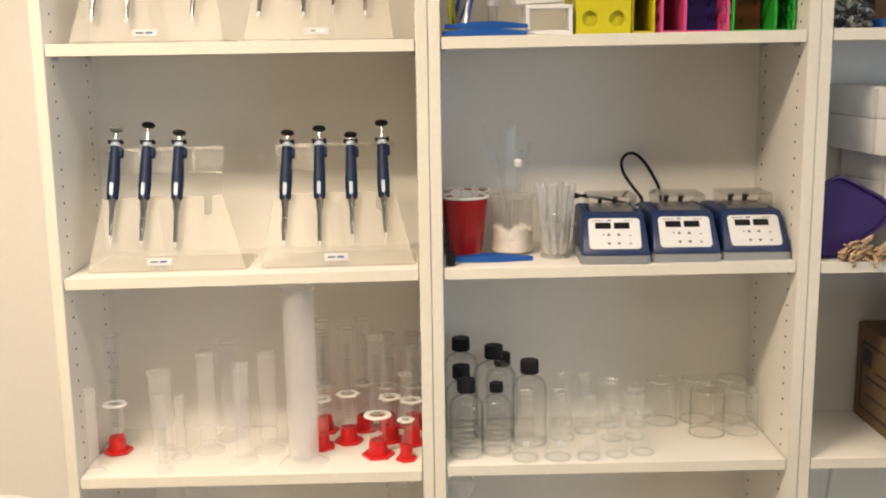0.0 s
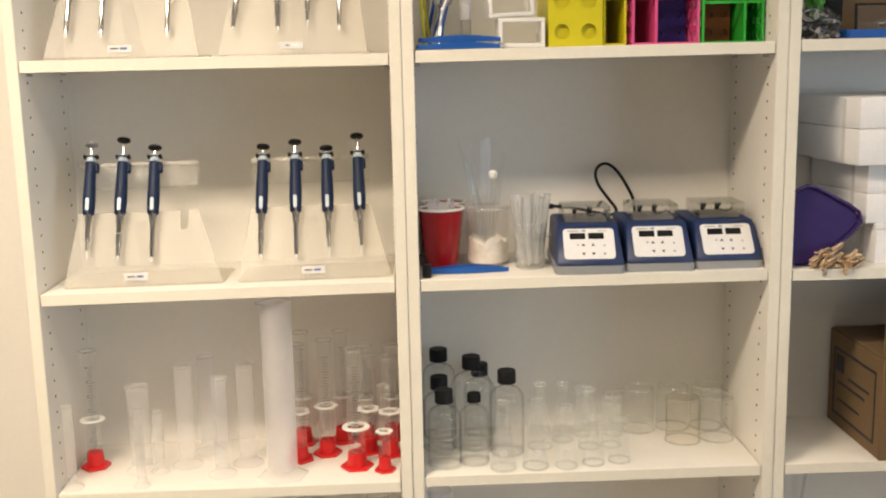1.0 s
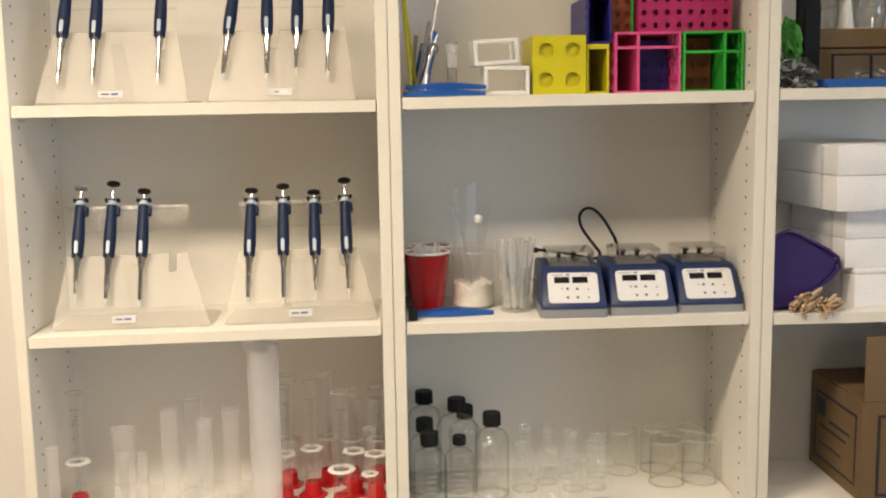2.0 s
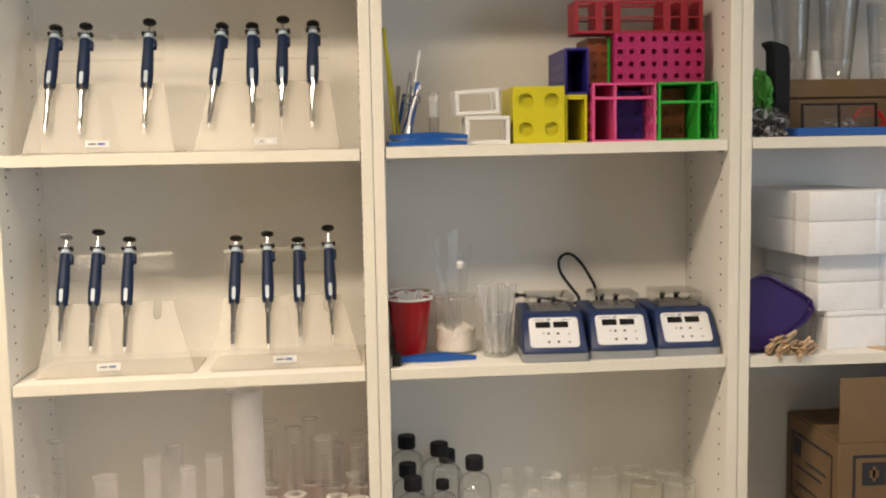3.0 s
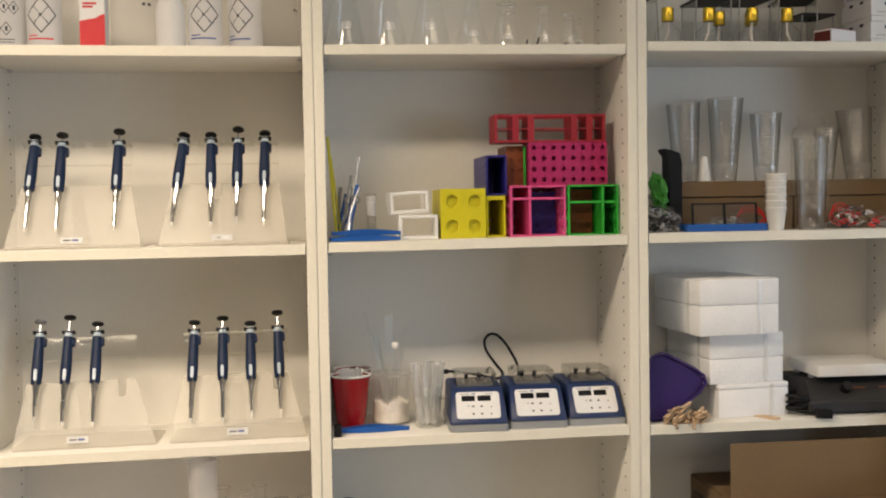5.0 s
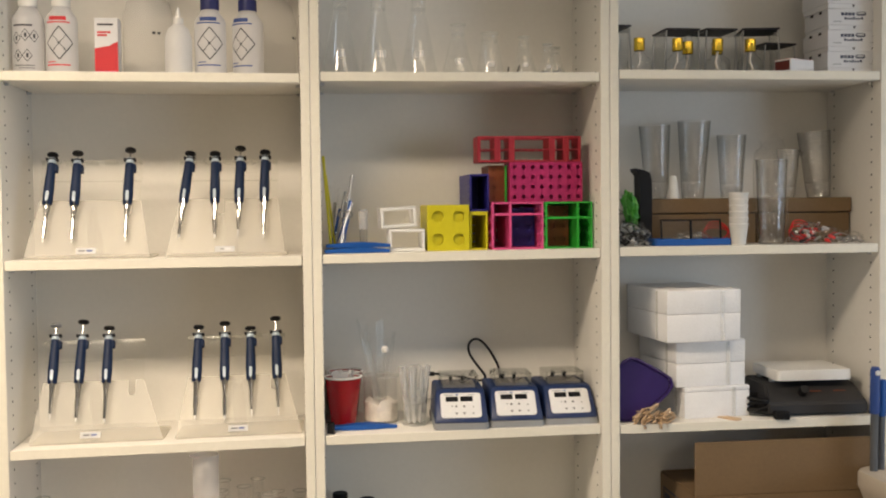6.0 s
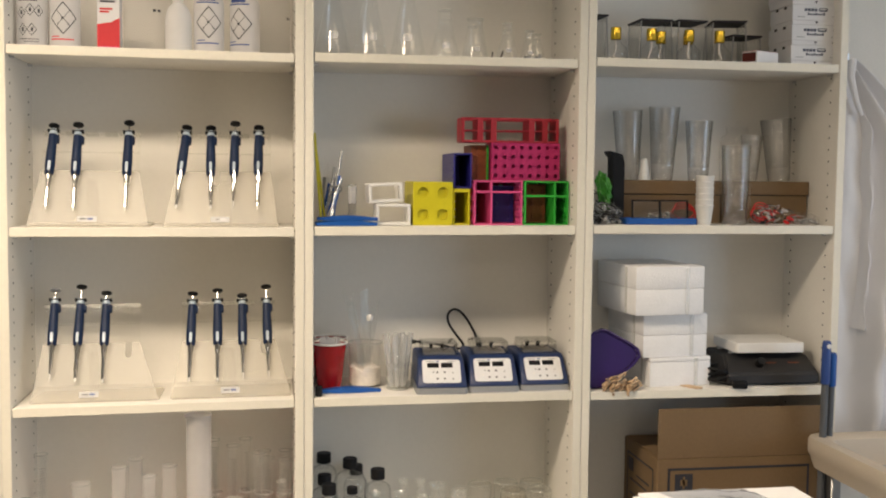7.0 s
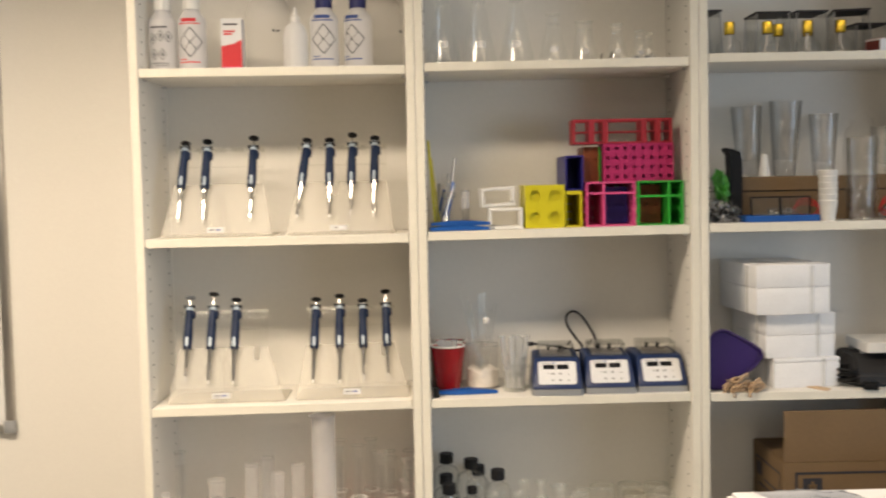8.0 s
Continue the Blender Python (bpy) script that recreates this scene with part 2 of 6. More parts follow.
def rounded(w, h, r, seg=4, x0=None, z0=0.0):
    """An outline with rounded corners; x is centred unless x0 is given."""
    x0 = -w / 2 if x0 is None else x0
    pts = []
    for cx, cz, a0 in ((x0 + w - r, z0 + r, -90), (x0 + w - r, z0 + h - r, 0), (x0 + r, z0 + h - r, 90), (x0 + r, z0 + r, 180)):
        for k in range(seg + 1):
            a = radians(a0 + 90 * k / seg)
            pts.append((cx + r * math.cos(a), cz + r * math.sin(a)))
    return pts


def holed(bm, w, h, t, cols, rows, r, m=None, skip=()):
    """A plate in x and z, w by h and t thick along y, with a round hole in each of its cells."""
    fs = []
    cw, ch = w / cols, h / rows
    grid = {}

    def vert(x, z):
        key = (round(x, 5), round(z, 5))
        if key not in grid:
            grid[key] = bm.verts.new((x, 0, z))
        return grid[key]
    for i in range(cols):
        for j in range(rows):
            cx, cz = (i + 0.5) * cw - w / 2, (j + 0.5) * ch
            sq, ci = [], []
            for k in range(16):
                a = 2 * math.pi * k / 16
                c, s = math.cos(a), math.sin(a)
                f = 1 / max(abs(c), abs(s))
                sq.append(vert(cx + c * f * cw / 2, cz + s * f * ch / 2))
                ci.append((cx + r * c, cz + r * s))
            if (i, j) in skip:
                fs.append(bm.faces.new(sq))
                continue
            cv = [bm.verts.new((x, 0, z)) for x, z in ci]
            for k in range(16):
                k2 = (k + 1) % 16
                fs.append(bm.faces.new((sq[k], sq[k2], cv[k2], cv[k])))
    ex = bmesh.ops.extrude_face_region(bm, geom=fs)
    nv = [g for g in ex["geom"] if isinstance(g, bmesh.types.BMVert)]
    bmesh.ops.translate(bm, verts=nv, vec=(0, t, 0))
    if m is not None:
        bmesh.ops.transform(bm, matrix=m, verts=list({v for f in fs for v in f.verts} | set(nv)))


def finish(bm, name, material, smooth=True):
    bmesh.ops.recalc_face_normals(bm, faces=bm.faces)
    me = bpy.data.meshes.new(name)
    bm.to_mesh(me)
    bm.free()
    me.materials.append(material)
    if smooth:
        me.polygons.foreach_set("use_smooth", [True] * len(me.polygons))
        me.set_sharp_from_angle(angle=radians(38))
    return me


def part(name, bm, material, parent=None, label="", smooth=True):
    ob = new(name, finish(bm, name, material, smooth))
    ob.parent = parent
    return tagged(ob, label)


def thing(name, m, label, category, group="", kind=""):
    ob = new(name)
    ob.empty_display_size = 0.02
    ob.matrix_world = m if isinstance(m, Matrix) else pose(*m)
    return tagged(ob, label, category, group, kind)


def B():
    return bmesh.new()


# ---- the room ----
DEPTH = 0.28
YW = DEPTH + 0.012


def setting(name, dims, material, label, bev=0.0):
    bm = B()
    box(bm, *dims, bev)
    return tagged(part(name, bm, material, None, smooth=False), label, name.split("_")[0], kind="structure")


XL, XR, YB = -4.4, 4.2, -6.4
setting("floor", (XL - .1, XR + .1, YB - .1, YW + .1, -0.1, 0), FLOORM, "pale grey speckled vinyl floor of the laboratory")
setting("ceiling", (XL - .1, XR + .1, YB - .1, YW + .1, CEIL, CEIL + 0.1), CEILM, "plain white painted ceiling above the shelves")
setting("wall_north", (XL - .1, XR + .1, YW, YW + 0.1, 0, CEIL), WALL, "cream painted wall behind the white bookcases")
setting("wall_west", (XL - .1, XL, YB, YW, 0, CEIL), WALL, "plain cream painted side wall of the room")
setting("wall_south", (XL - .1, XR + .1, YB - .1, YB, 0, CEIL), WALL, "plain cream painted wall opposite the bookcases")
# the east wall has a window opening
bm = B()
box(bm, XR, XR + .1, YB, YW, 0, 0.95)
box(bm, XR, XR + .1, YB, YW, 2.25, CEIL)
box(bm, XR, XR + .1, YB, -3.9, 0.95, 2.25)
box(bm, XR, XR + .1, -2.1, YW, 0.95, 2.25)
tagged(part("wall_east", bm, WALL, None, smooth=False), "cream painted wall with a daylit window", "wall", kind="structure")
win = thing("window_1", (XR + 0.05, -3.0, 0.95), "white framed window that lets in cool daylight", "window", kind="structure")
bm = B()
for a in ((-.9, -.85, 0, 1.3), (.85, .9, 0, 1.3), (-.85, .85, 0, .05), (-.85, .85, 1.25, 1.3), (-.02, .02, .05, 1.25)):
    box(bm, -.03, .03, *a, bev=0.004)
part("window_frame", bm, WHITEP, win)
for s in (-1, 1):
    bm = B()
    box(bm, -.003, .003, min(s * .02, s * .85), max(s * .02, s * .85), .05, 1.25)
    p = part("pane", bm, GLASS, win)
    p.visible_shadow = False
# unseen fixtures added to house the key and the made-up fill lamps
for lx, ly, watts, tone, spread in LAMPS:
    fx = thing("ceiling_light", (lx, ly, CEIL), "unseen white ceiling light with a warm diffuser, added to light the shelves", "ceiling light", "ceiling lights")
    bm = B()
    for a in ((-.62, .62, -.17, -.15), (-.62, .62, .15, .17), (-.62, -.6, -.15, .15), (.6, .62, -.15, .15)):
        box(bm, *a, -.06, 0, bev=0.002)
    part("frame", bm, WHITEP, fx)
    bm = B()
    box(bm, -.6, .6, -.15, .15, -.04, -.02)
    part("diffuser", bm, GLOW, fx)

# ---- bookcases ----
PITCH, PANEL = 0.72, 0.0228
TH = 0.0225
# heights of the shelf tops at their two ends, from the highest shelf down; the shelves are pinned a little unevenly
LEFT = [(2.072, 2.069), (1.6405, 1.6415), (1.2045, 1.2125), (0.8045, 0.8075), (0.408, 0.410)]
MID = [(2.0735, 2.0755), (1.6445, 1.6485), (1.2130, 1.2160), (0.8160, 0.8165), (0.415, 0.415)]
RIGHT = [(2.0820, 2.0820), (1.6505, 1.6505), (1.2130, 1.2130), (0.8170, 0.8170), (0.415, 0.415)]


def tops(levels):
    """Heights of the four upper shelves at their middles."""
    return [(a + b) / 2 for a, b in levels[:4]]


HB = 2.53
half = PITCH / 2


def bookcase(cx, label, tweak, tops_at):
    bc = thing("bookcase", (cx, 0, 0), label, "bookcase", "row of bookcases")
    for s in (-1, 1):
        bm = B()
        xa, xb = s * (half - 0.0004), s * (half - PANEL)
        box(bm, min(xa, xb), max(xa, xb), 0, DEPTH, 0, HB, 0.0012, 2)
        sp = part("side_panel", bm, SHELF, bc)
        bm = B()
        box(bm, min(xa, xb) + .001, max(xa, xb) - .001, -0.0012, 0.0003, 0.002, HB - .002, 0.0005)
        part("edge_band", bm, EDGE, sp, "cream edge band")
        # peg holes are not cut: dark discs on the panel paint their shade
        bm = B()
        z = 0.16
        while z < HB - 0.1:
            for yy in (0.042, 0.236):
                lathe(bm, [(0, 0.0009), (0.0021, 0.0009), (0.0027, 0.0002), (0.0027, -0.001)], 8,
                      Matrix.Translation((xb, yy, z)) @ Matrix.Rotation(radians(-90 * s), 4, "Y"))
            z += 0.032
        tagged(part("peg_hole_discs", bm, DARK, sp, "small dark discs that paint the shade in peg holes"), kind="stuff")
    bm = B()
    box(bm, -half + PANEL, half - PANEL, DEPTH - 0.006, DEPTH, 0.07, HB - TH)
    part("back_panel", bm, SHELF, bc, smooth=False)
    for i, (za, zb) in enumerate(tops_at + [(0.07 + TH, 0.07 + TH), (HB, HB)]):
        z1 = (za + zb) / 2
        z0 = z1 - TH
        tip = math.atan2(za - zb, PITCH - 2 * PANEL)
        lean = pose(0, 0, z1) @ Matrix.Rotation(tip, 4, "Y") @ pose(0, 0, -z1)
        bm = B()
        g = 0.0022
        off = tweak * (i % 3 - 1) * 0.0006
        box(bm, -half + PANEL + g, half - PANEL - g, 0.003 + off, DEPTH - 0.007, z0, z1, 0.001, 2, lean)
        sh = part("shelf" if i < 6 else "top_panel", bm, SHELF, bc)
        bm = B()
        box(bm, -half + PANEL + g, half - PANEL - g, 0.0012 + off, 0.0032 + off, z0 + .0006, z1 - .0006, 0.0005, 1, lean)
        part("edge_band", bm, EDGE, sh, "cream edge band")
        if i < 5:
            for s in (-1, 1):
                for yy in (0.042, 0.236):
                    bm = B()
                    lathe(bm, [(0, 0), (0.0032, 0), (0.0032, 0.011), (0, 0.011)], 8,
                          Matrix.Translation((s * (half - PANEL), yy, (za if s < 0 else zb) - TH - 0.0036)) @ Matrix.Rotation(radians(-90 * s), 4, "Y"))
                    part("shelf_pin", bm, LABELP, sh)
    bm = B()
    box(bm, -half + PANEL, half - PANEL, 0.02, 0.035, 0, 0.07)
    part("plinth", bm, SHELF, bc)
    return bc


bookcase(-half, "white laminate bookcase with pipette stands and cylinders", 1, LEFT)
bookcase(half, "white laminate bookcase with glassware and coloured racks", -1, MID)
bookcase(PITCH + half, "white laminate bookcase with boxes and plastic cups", 1, RIGHT)

# ---- pipettes and their stands ----
LEANK = 0.47
LEAN = math.atan(LEANK)


def pipette(kind, button):
    """Origin at the lower end of the handle; the shaft runs down, the plunger up."""
    p = thing("pipette", Matrix.Identity(4), "navy blue laboratory pipette with a chrome shaft", "pipette", "pipettes on stands")
    bm = B()
    # handle: a slightly waisted, oval grip
    lathe(bm, [(0, 0), (0.0098, 0), (0.0112, 0.003), (0.0124, 0.03), (0.0118, 0.055), (0.0108, 0.085), (0.0106, 0.104), (0.0092, 0.113), (0, 0.113)], 18,
          Matrix.Diagonal((1, 0.9, 1, 1)))
    handle = part("handle", bm, NAVY, p)
    bm = B()
    box(bm, -0.006, 0.0062, -0.0030, 0.014, 0.098, 0.106, 0.002, 2)
    box(bm, 0.0058, 0.0150, -0.003, 0.012, 0.088, 0.108, 0.003, 2)
    part("finger_hook", bm, NAVY, handle)
    bm = B()
    slab(bm, rounded(0.0068, 0.026, 0.0033, 5, z0=0.006), 0.004, pose(0, -0.0128, 0))
    part("ejector_window", bm, GREYBLUE, handle, "pale blue oval inset")
    bm = B()
    lathe(bm, [(0, 0.1085), (0.0108, 0.1085), (0.0105, 0.112), (0.0088, 0.114), (0.0088, 0.1225), (0, 0.1225)], 16)
    part("collar", bm, GREYBLUE, p, "pale grey collar")
    bm = B()
    for q in (-1, 1):
        box(bm, min(q * 0.0080, q * 0.0145), max(q * 0.0080, q * 0.0145), -0.006, 0.007, 0.1165, 0.1235, 0.0018, 2)
    lathe(bm, [(0.0089, 0.1175), (0.0098, 0.1175), (0.0098, 0.1205), (0.0089, 0.1205)], 16, close=True)
    part("dial_ring", bm, BLACK, p, "black dial ring")
    up = {0: 0.018, 1: 0.027, 2: 0.011, 3: 0.005}[button[0]]
    bm = B()
    lathe(bm, [(0, 0.12), (0.0018, 0.12), (0.0018, 0.125 + up), (0, 0.125 + up)], 10)
    rod = part("plunger_rod", bm, CHROME, p)
    bm = B()
    z = 0.125 + up
    lathe(bm, [(0, z - 0.002), (0.010, z - 0.001), (0.0130, z + 0.001), (0.0134, z + 0.003), (0.0122, z + 0.0055), (0.006, z + 0.0075), (0, z + 0.008)], 20)
    part("plunger_button", bm, GREYP if button[1] else BLACK, rod, "grey push button" if button[1] else "black push button")
    # shaft
    bm = B()
    if kind == 0:      # long taper
        prof = [(0, 0.001), (0.0075, 0), (0.0068, -0.016), (0.0046, -0.024), (0.0046, -0.070), (0.0036, -0.086), (0, -0.087)]
    elif kind == 1:    # wide, stepped sleeve
        prof = [(0, 0.001), (0.0075, 0), (0.0070, -0.014), (0.0056, -0.020), (0.0056, -0.062), (0.0044, -0.063), (0.0042, -0.083), (0, -0.084)]
    else:              # slim with a narrow nose
        prof = [(0, 0.001), (0.0072, 0), (0.0066, -0.013), (0.0048, -0.019), (0.0048, -0.052), (0.0034, -0.053), (0.0032, -0.072), (0, -0.073)]
    lathe(bm, prof, 16)
    sh = part("shaft", bm, CHROME, p)
    bm = B()
    end = prof[-1][1]
    lathe(bm, [(0, end + 0.004), (0.0030, end + 0.002), (0.0024, end - 0.004), (0.0009, end - (0.020 if kind == 2 else 0.009)), (0, end - (0.020 if kind == 2 else 0.009))], 10)
    part("nozzle", bm, WHITEP if kind != 2 else POLYD, sh, "pale plastic nozzle")
    if kind == 1:
        bm = B()
        lathe(bm, [(0.0050, -0.038), (0.0062, -0.038), (0.0062, -0.0395), (0.0050, -0.0395)], 16, close=True)
        part("band", bm, GREYP, sh)
    bm = B()
    tube(bm, [(0.0005, -0.0105, 0.008), (0.0025, -0.0085, -0.010), (0.003, -0.0062, -0.028), (0.002, -0.006, -0.036)], 0.0016, 6)
    part("ejector_arm", bm, CHROME, p)
    return p


def stand(x0, x1, zs, shift, label, labelx, bars):
    """A leaning frosted sheet on a foot, with a clear upper half and a ledge that holds pipettes. x0, x1: the foot's ends."""
    cx, w = (x0 + x1) / 2, x1 - x0
    zs, tip = zs + 0.0119 * (cx + 0.36) * (zs < 1.4), -0.68 * (zs < 1.4)
    st = thing("pipette_stand", (cx, 0.045, zs + 0.0006, 0, tip, 0), label, "pipette stand", "pipette stands")
    tilt = pose(0, 0, 0, -math.degrees(LEAN))
    bm = B()
    wt = 0.117
    top = 0.151
    poly = [(-w / 2 + 0.002, 0.004), (w / 2 - 0.002, 0.004), (shift + wt, top)]
    nx = shift + 0.09 * (1 if shift < 0.001 else -0.2)
    for k in range(13):
        a = math.pi * k / 12
        poly.append((nx + 0.0085 * math.cos(a), top - 0.030 - 0.009 * math.sin(a)) if 0 < k < 12 else (nx + 0.0085 * math.cos(a), top))
    poly.append((shift - wt, top))
    slab(bm, poly, 0.003, tilt)
    part("front_sheet", bm, FROST, st, "frosted leaning sheet")
    bm = B()
    slab(bm, [(shift - wt, top + 0.0008), (shift + wt, top + 0.0008), (shift + wt + 0.002, 0.252), (shift - wt - 0.002, 0.252)], 0.003, tilt)
    part("upper_sheet", bm, SHEET, st, "clear upper sheet")
    bm = B()
    for k in range(5):
        xa = shift - wt + k * (2 * wt / 5)
        box(bm, xa + 0.008 * (k > 0), xa + 2 * wt / 5 - 0.008 * (k < 4), -0.026, -0.0003, 0.243, 0.2475, 0.0015, 2, tilt)
    box(bm, shift - wt, shift + wt, -0.0045, -0.0003, 0.2478, 0.254, 0.001, 1, tilt)
    part("ledge", bm, ACRYL, st, "clear notched ledge")
    bm = B()
    box(bm, shift - wt, shift + wt, -0.004, -0.0003, 0.1985, 0.2015, 0.001, 1, tilt)
    part("lower_rib", bm, ACRYL, st)
    bm = B()
    slab(bm, rounded(w, 0.15, 0.012, 4), 0.003, pose(0, -0.003, 0.0032, -90) @ pose(0, 0, 0))
    foot = part("foot", bm, FROST, st, "frosted foot")
    foot.matrix_local = pose(0, 0.0, 0)
    bm = B()
    slab(bm, [(-0.018, 0.003), (0.018, 0.003), (0.012, 0.128), (-0.012, 0.128)], 0.003, pose(shift, 0.128, 0, 27))
    part("rear_brace", bm, ACRYL, st)
    bm = B()
    slab(bm, rounded(0.046, 0.0145, 0.0012, 2, z0=0.012), 0.0015, tilt @ pose(labelx - cx, -0.0018, 0))
    lab = part("label_plate", bm, LABELP, st, "small white label")
    bm = B()
    if bars:
        box(bm, -0.017, -0.002, -0.0006, 0, 0.0178, 0.0206, 0, 1, tilt @ pose(labelx - cx, -0.002, 0))
    else:
        box(bm, -0.010, -0.002, -0.0006, 0, 0.0180, 0.0200, 0, 1, tilt @ pose(labelx - cx, -0.002, 0))
    part("text_bar", bm, INK, lab)
    bm = B()
    slab(bm, rounded(0.014, 0.0042, 0.0020, 4, x0=0.001, z0=0.0172), 0.0006, tilt @ pose(labelx - cx, -0.0024, 0))
    part("mark", bm, INKB if bars else PAPER, lab)
    return st


Z1, Z2, Z3, Z4 = tops(LEFT)
stand(-0.666, -0.357, Z3, -0.014, "leaning frosted acrylic stand holding three pipettes", -0.526, 1)
stand(-0.331, -0.030, Z3, -0.006, "leaning frosted acrylic stand holding four pipettes", -0.183, 1)
stand(-0.668, -0.378, Z2, -0.002, "leaning frosted acrylic stand with three spaced pipettes", -0.526, 1)
stand(-0.345, -0.062, Z2, 0.004, "leaning frosted acrylic stand with four pipettes, one askew", -0.207, 0)

# x at the handle's top, x at its lower end, height of that end, shaft kind, button
ROW3 = [(-0.620, -0.619, 1.343, 2, (0, 1)), (-0.557, -0.558, 1.342, 1, (1, 0)), (-0.495, -0.494, 1.341, 0, (2, 0)),
        (-0.281, -0.283, 1.338, 1, (2, 0)), (-0.218, -0.216, 1.339, 0, (0, 0)), (-0.156, -0.153, 1.338, 2, (3, 0)), (-0.094, -0.090, 1.340, 2, (1, 0))]
ROW2 = [(-0.616, -0.619, 1.764, 0, (3, 0)), (-0.558, -0.557, 1.762, 0, (2, 0)), (-0.435, -0.435, 1.763, 0, (0, 0)),
        (-0.292, -0.305, 1.766, 1, (3, 0)), (-0.233, -0.231, 1.765, 1, (3, 0)), (-0.172, -0.174, 1.766, 2, (0, 0)), (-0.112, -0.114, 1.768, 0, (3, 0))]
made = {}
for row, zs in ((ROW3, Z3), (ROW2, Z2)):
    for xt, xb, zb, kind, button in row:
        zb += 0.004 * (zs > 1.4)
        y = 0.045 - 0.020 + LEANK * (zb - zs)
        m = pose(xb, y, zb, -math.degrees(LEAN), math.degrees(math.atan2(xt - xb, 0.122)), 0)
        if (kind, button) in made:
            copy_thing(made[kind, button], m)
        else:
            made[kind, button] = pipette(kind, button)
            made[kind, button].matrix_world = m
            if button[1]:
                tagged(made[kind, button], "navy blue laboratory pipette with a grey push button")


# ---- cylinders on the fourth shelf ----
def hexfoot(bm, r, h, cone):
    v = [(r * math.cos(math.pi * k / 3), r * math.sin(math.pi * k / 3)) for k in range(6)]
    slab(bm, v, h, Matrix(((1, 0, 0, 0), (0, 0, 1, 0), (0, 1, 0, 0), (0, 0, 0, 1))))
    lathe(bm, [(cone[0], h * 0.5), (cone[0], h), (cone[1], cone[2]), (cone[1] - 0.003, cone[2]), (cone[1] - 0.003, h)], 20)


def grads(bm, r, z0, z1, n, w):
    """Curved scale lines round the front of a cylinder."""
    for k in range(n):
        z = z0 + (z1 - z0) * k / (n - 1)
        span = w * (1.0 if k % 5 == 0 else 0.55)
        pr = []
        for a in (-1, -0.33, 0.33, 1):
            t = radians(-90) + a * span
            pr.append((r * math.cos(t), r * math.sin(t)))
        for (xa, ya), (xb, yb) in zip(pr, pr[1:]):
            f = [bm.verts.new(q) for q in ((xa, ya, z), (xb, yb, z), (xb, yb, z + 0.0008), (xa, ya, z + 0.0008))]
            bm.faces.new(f)


def glass_bead(name, r, z, t, parent, material=None, n=30):
    """A rounded glass bead of thickness t round a wall of radius r."""
    bm = B()
    lathe(bm, [(r + t * math.cos(a), z + t * math.sin(a)) for a in [k * math.pi / 4 for k in range(8)]], n, close=True)
    return part(name, bm, material or GLASSR, parent)


def red_cylinder(r, h, ringz, rot, scale_lines=True):
    ringz += 0.008
    c = thing("glass_cylinder", Matrix.Identity(4), "clear glass measuring cylinder on a red hexagonal foot", "measuring cylinder", "red footed cylinders")
    bm = B()
    hexfoot(bm, r * 2.0, 0.006, (r * 1.22, r * 1.06, 0.034))
    part("foot", bm, REDP, c, "red plastic hexagonal foot")
    bm = B()
    lathe(bm, [(0, 0.010), (r - 0.001, 0.011), (r, 0.016), (r, h - 0.004), (r + 0.003, h - 0.0005), (r + 0.0028, h), (r - 0.0003, h - 0.004)], 24)
    t = part("tube", bm, GLASS, c)
    glass_bead("lip", r + 0.002, h - 0.001, 0.0016, t)
    if scale_lines:
        bm = B()
        grads(bm, r + 0.0003, 0.06, h * 0.86, 26, 0.55)
        part("scale", bm, INK, t, "fine scale lines")
    bm = B()
    lathe(bm, [(r + 0.0006, ringz - 0.002), (r * 1.62, ringz - 0.002), (r * 1.70, ringz), (r * 1.62, ringz + 0.002), (r + 0.0006, ringz + 0.002)], 6 if rot % 2 else 24, close=True)
    part("bumper_ring", bm, WHITEP, c, "white plastic bumper ring")
    return c


def set_at(ob, x, y, z, turn=0):
    ob.matrix_world = pose(x, y, z, 0, 0, turn)
    return ob


set_at(red_cylinder(0.0150, 0.252, 0.095, 0), -0.660, 0.138, Z4, 20)
rc = set_at(red_cylinder(0.0155, 0.252, 0.098, 1), -0.180, 0.168, Z4, 8)
for x, y, a in ((-0.236, 0.138, 40), (-0.236, 0.235, 12), (-0.150, 0.240, 20)):
    copy_thing(rc, pose(x, y, Z4, 0, 0, a))
set_at(red_cylinder(0.0170, 0.252, 0.079, 0), -0.114, 0.088, Z4, 5)
rd = set_at(red_cylinder(0.0155, 0.215, 0.088, 3), -0.092, 0.172, Z4, 25)
copy_thing(rd, pose(-0.046, 0.150, Z4, 0, 0, 33))
copy_thing(rd, pose(-0.100, 0.246, Z4, 0, 0, 3))
copy_thing(rd, pose(-0.043, 0.246, Z4, 0, 0, 14))
set_at(red_cylinder(0.0110, 0.182, 0.077, 5, False), -0.056, 0.062, Z4, 12)


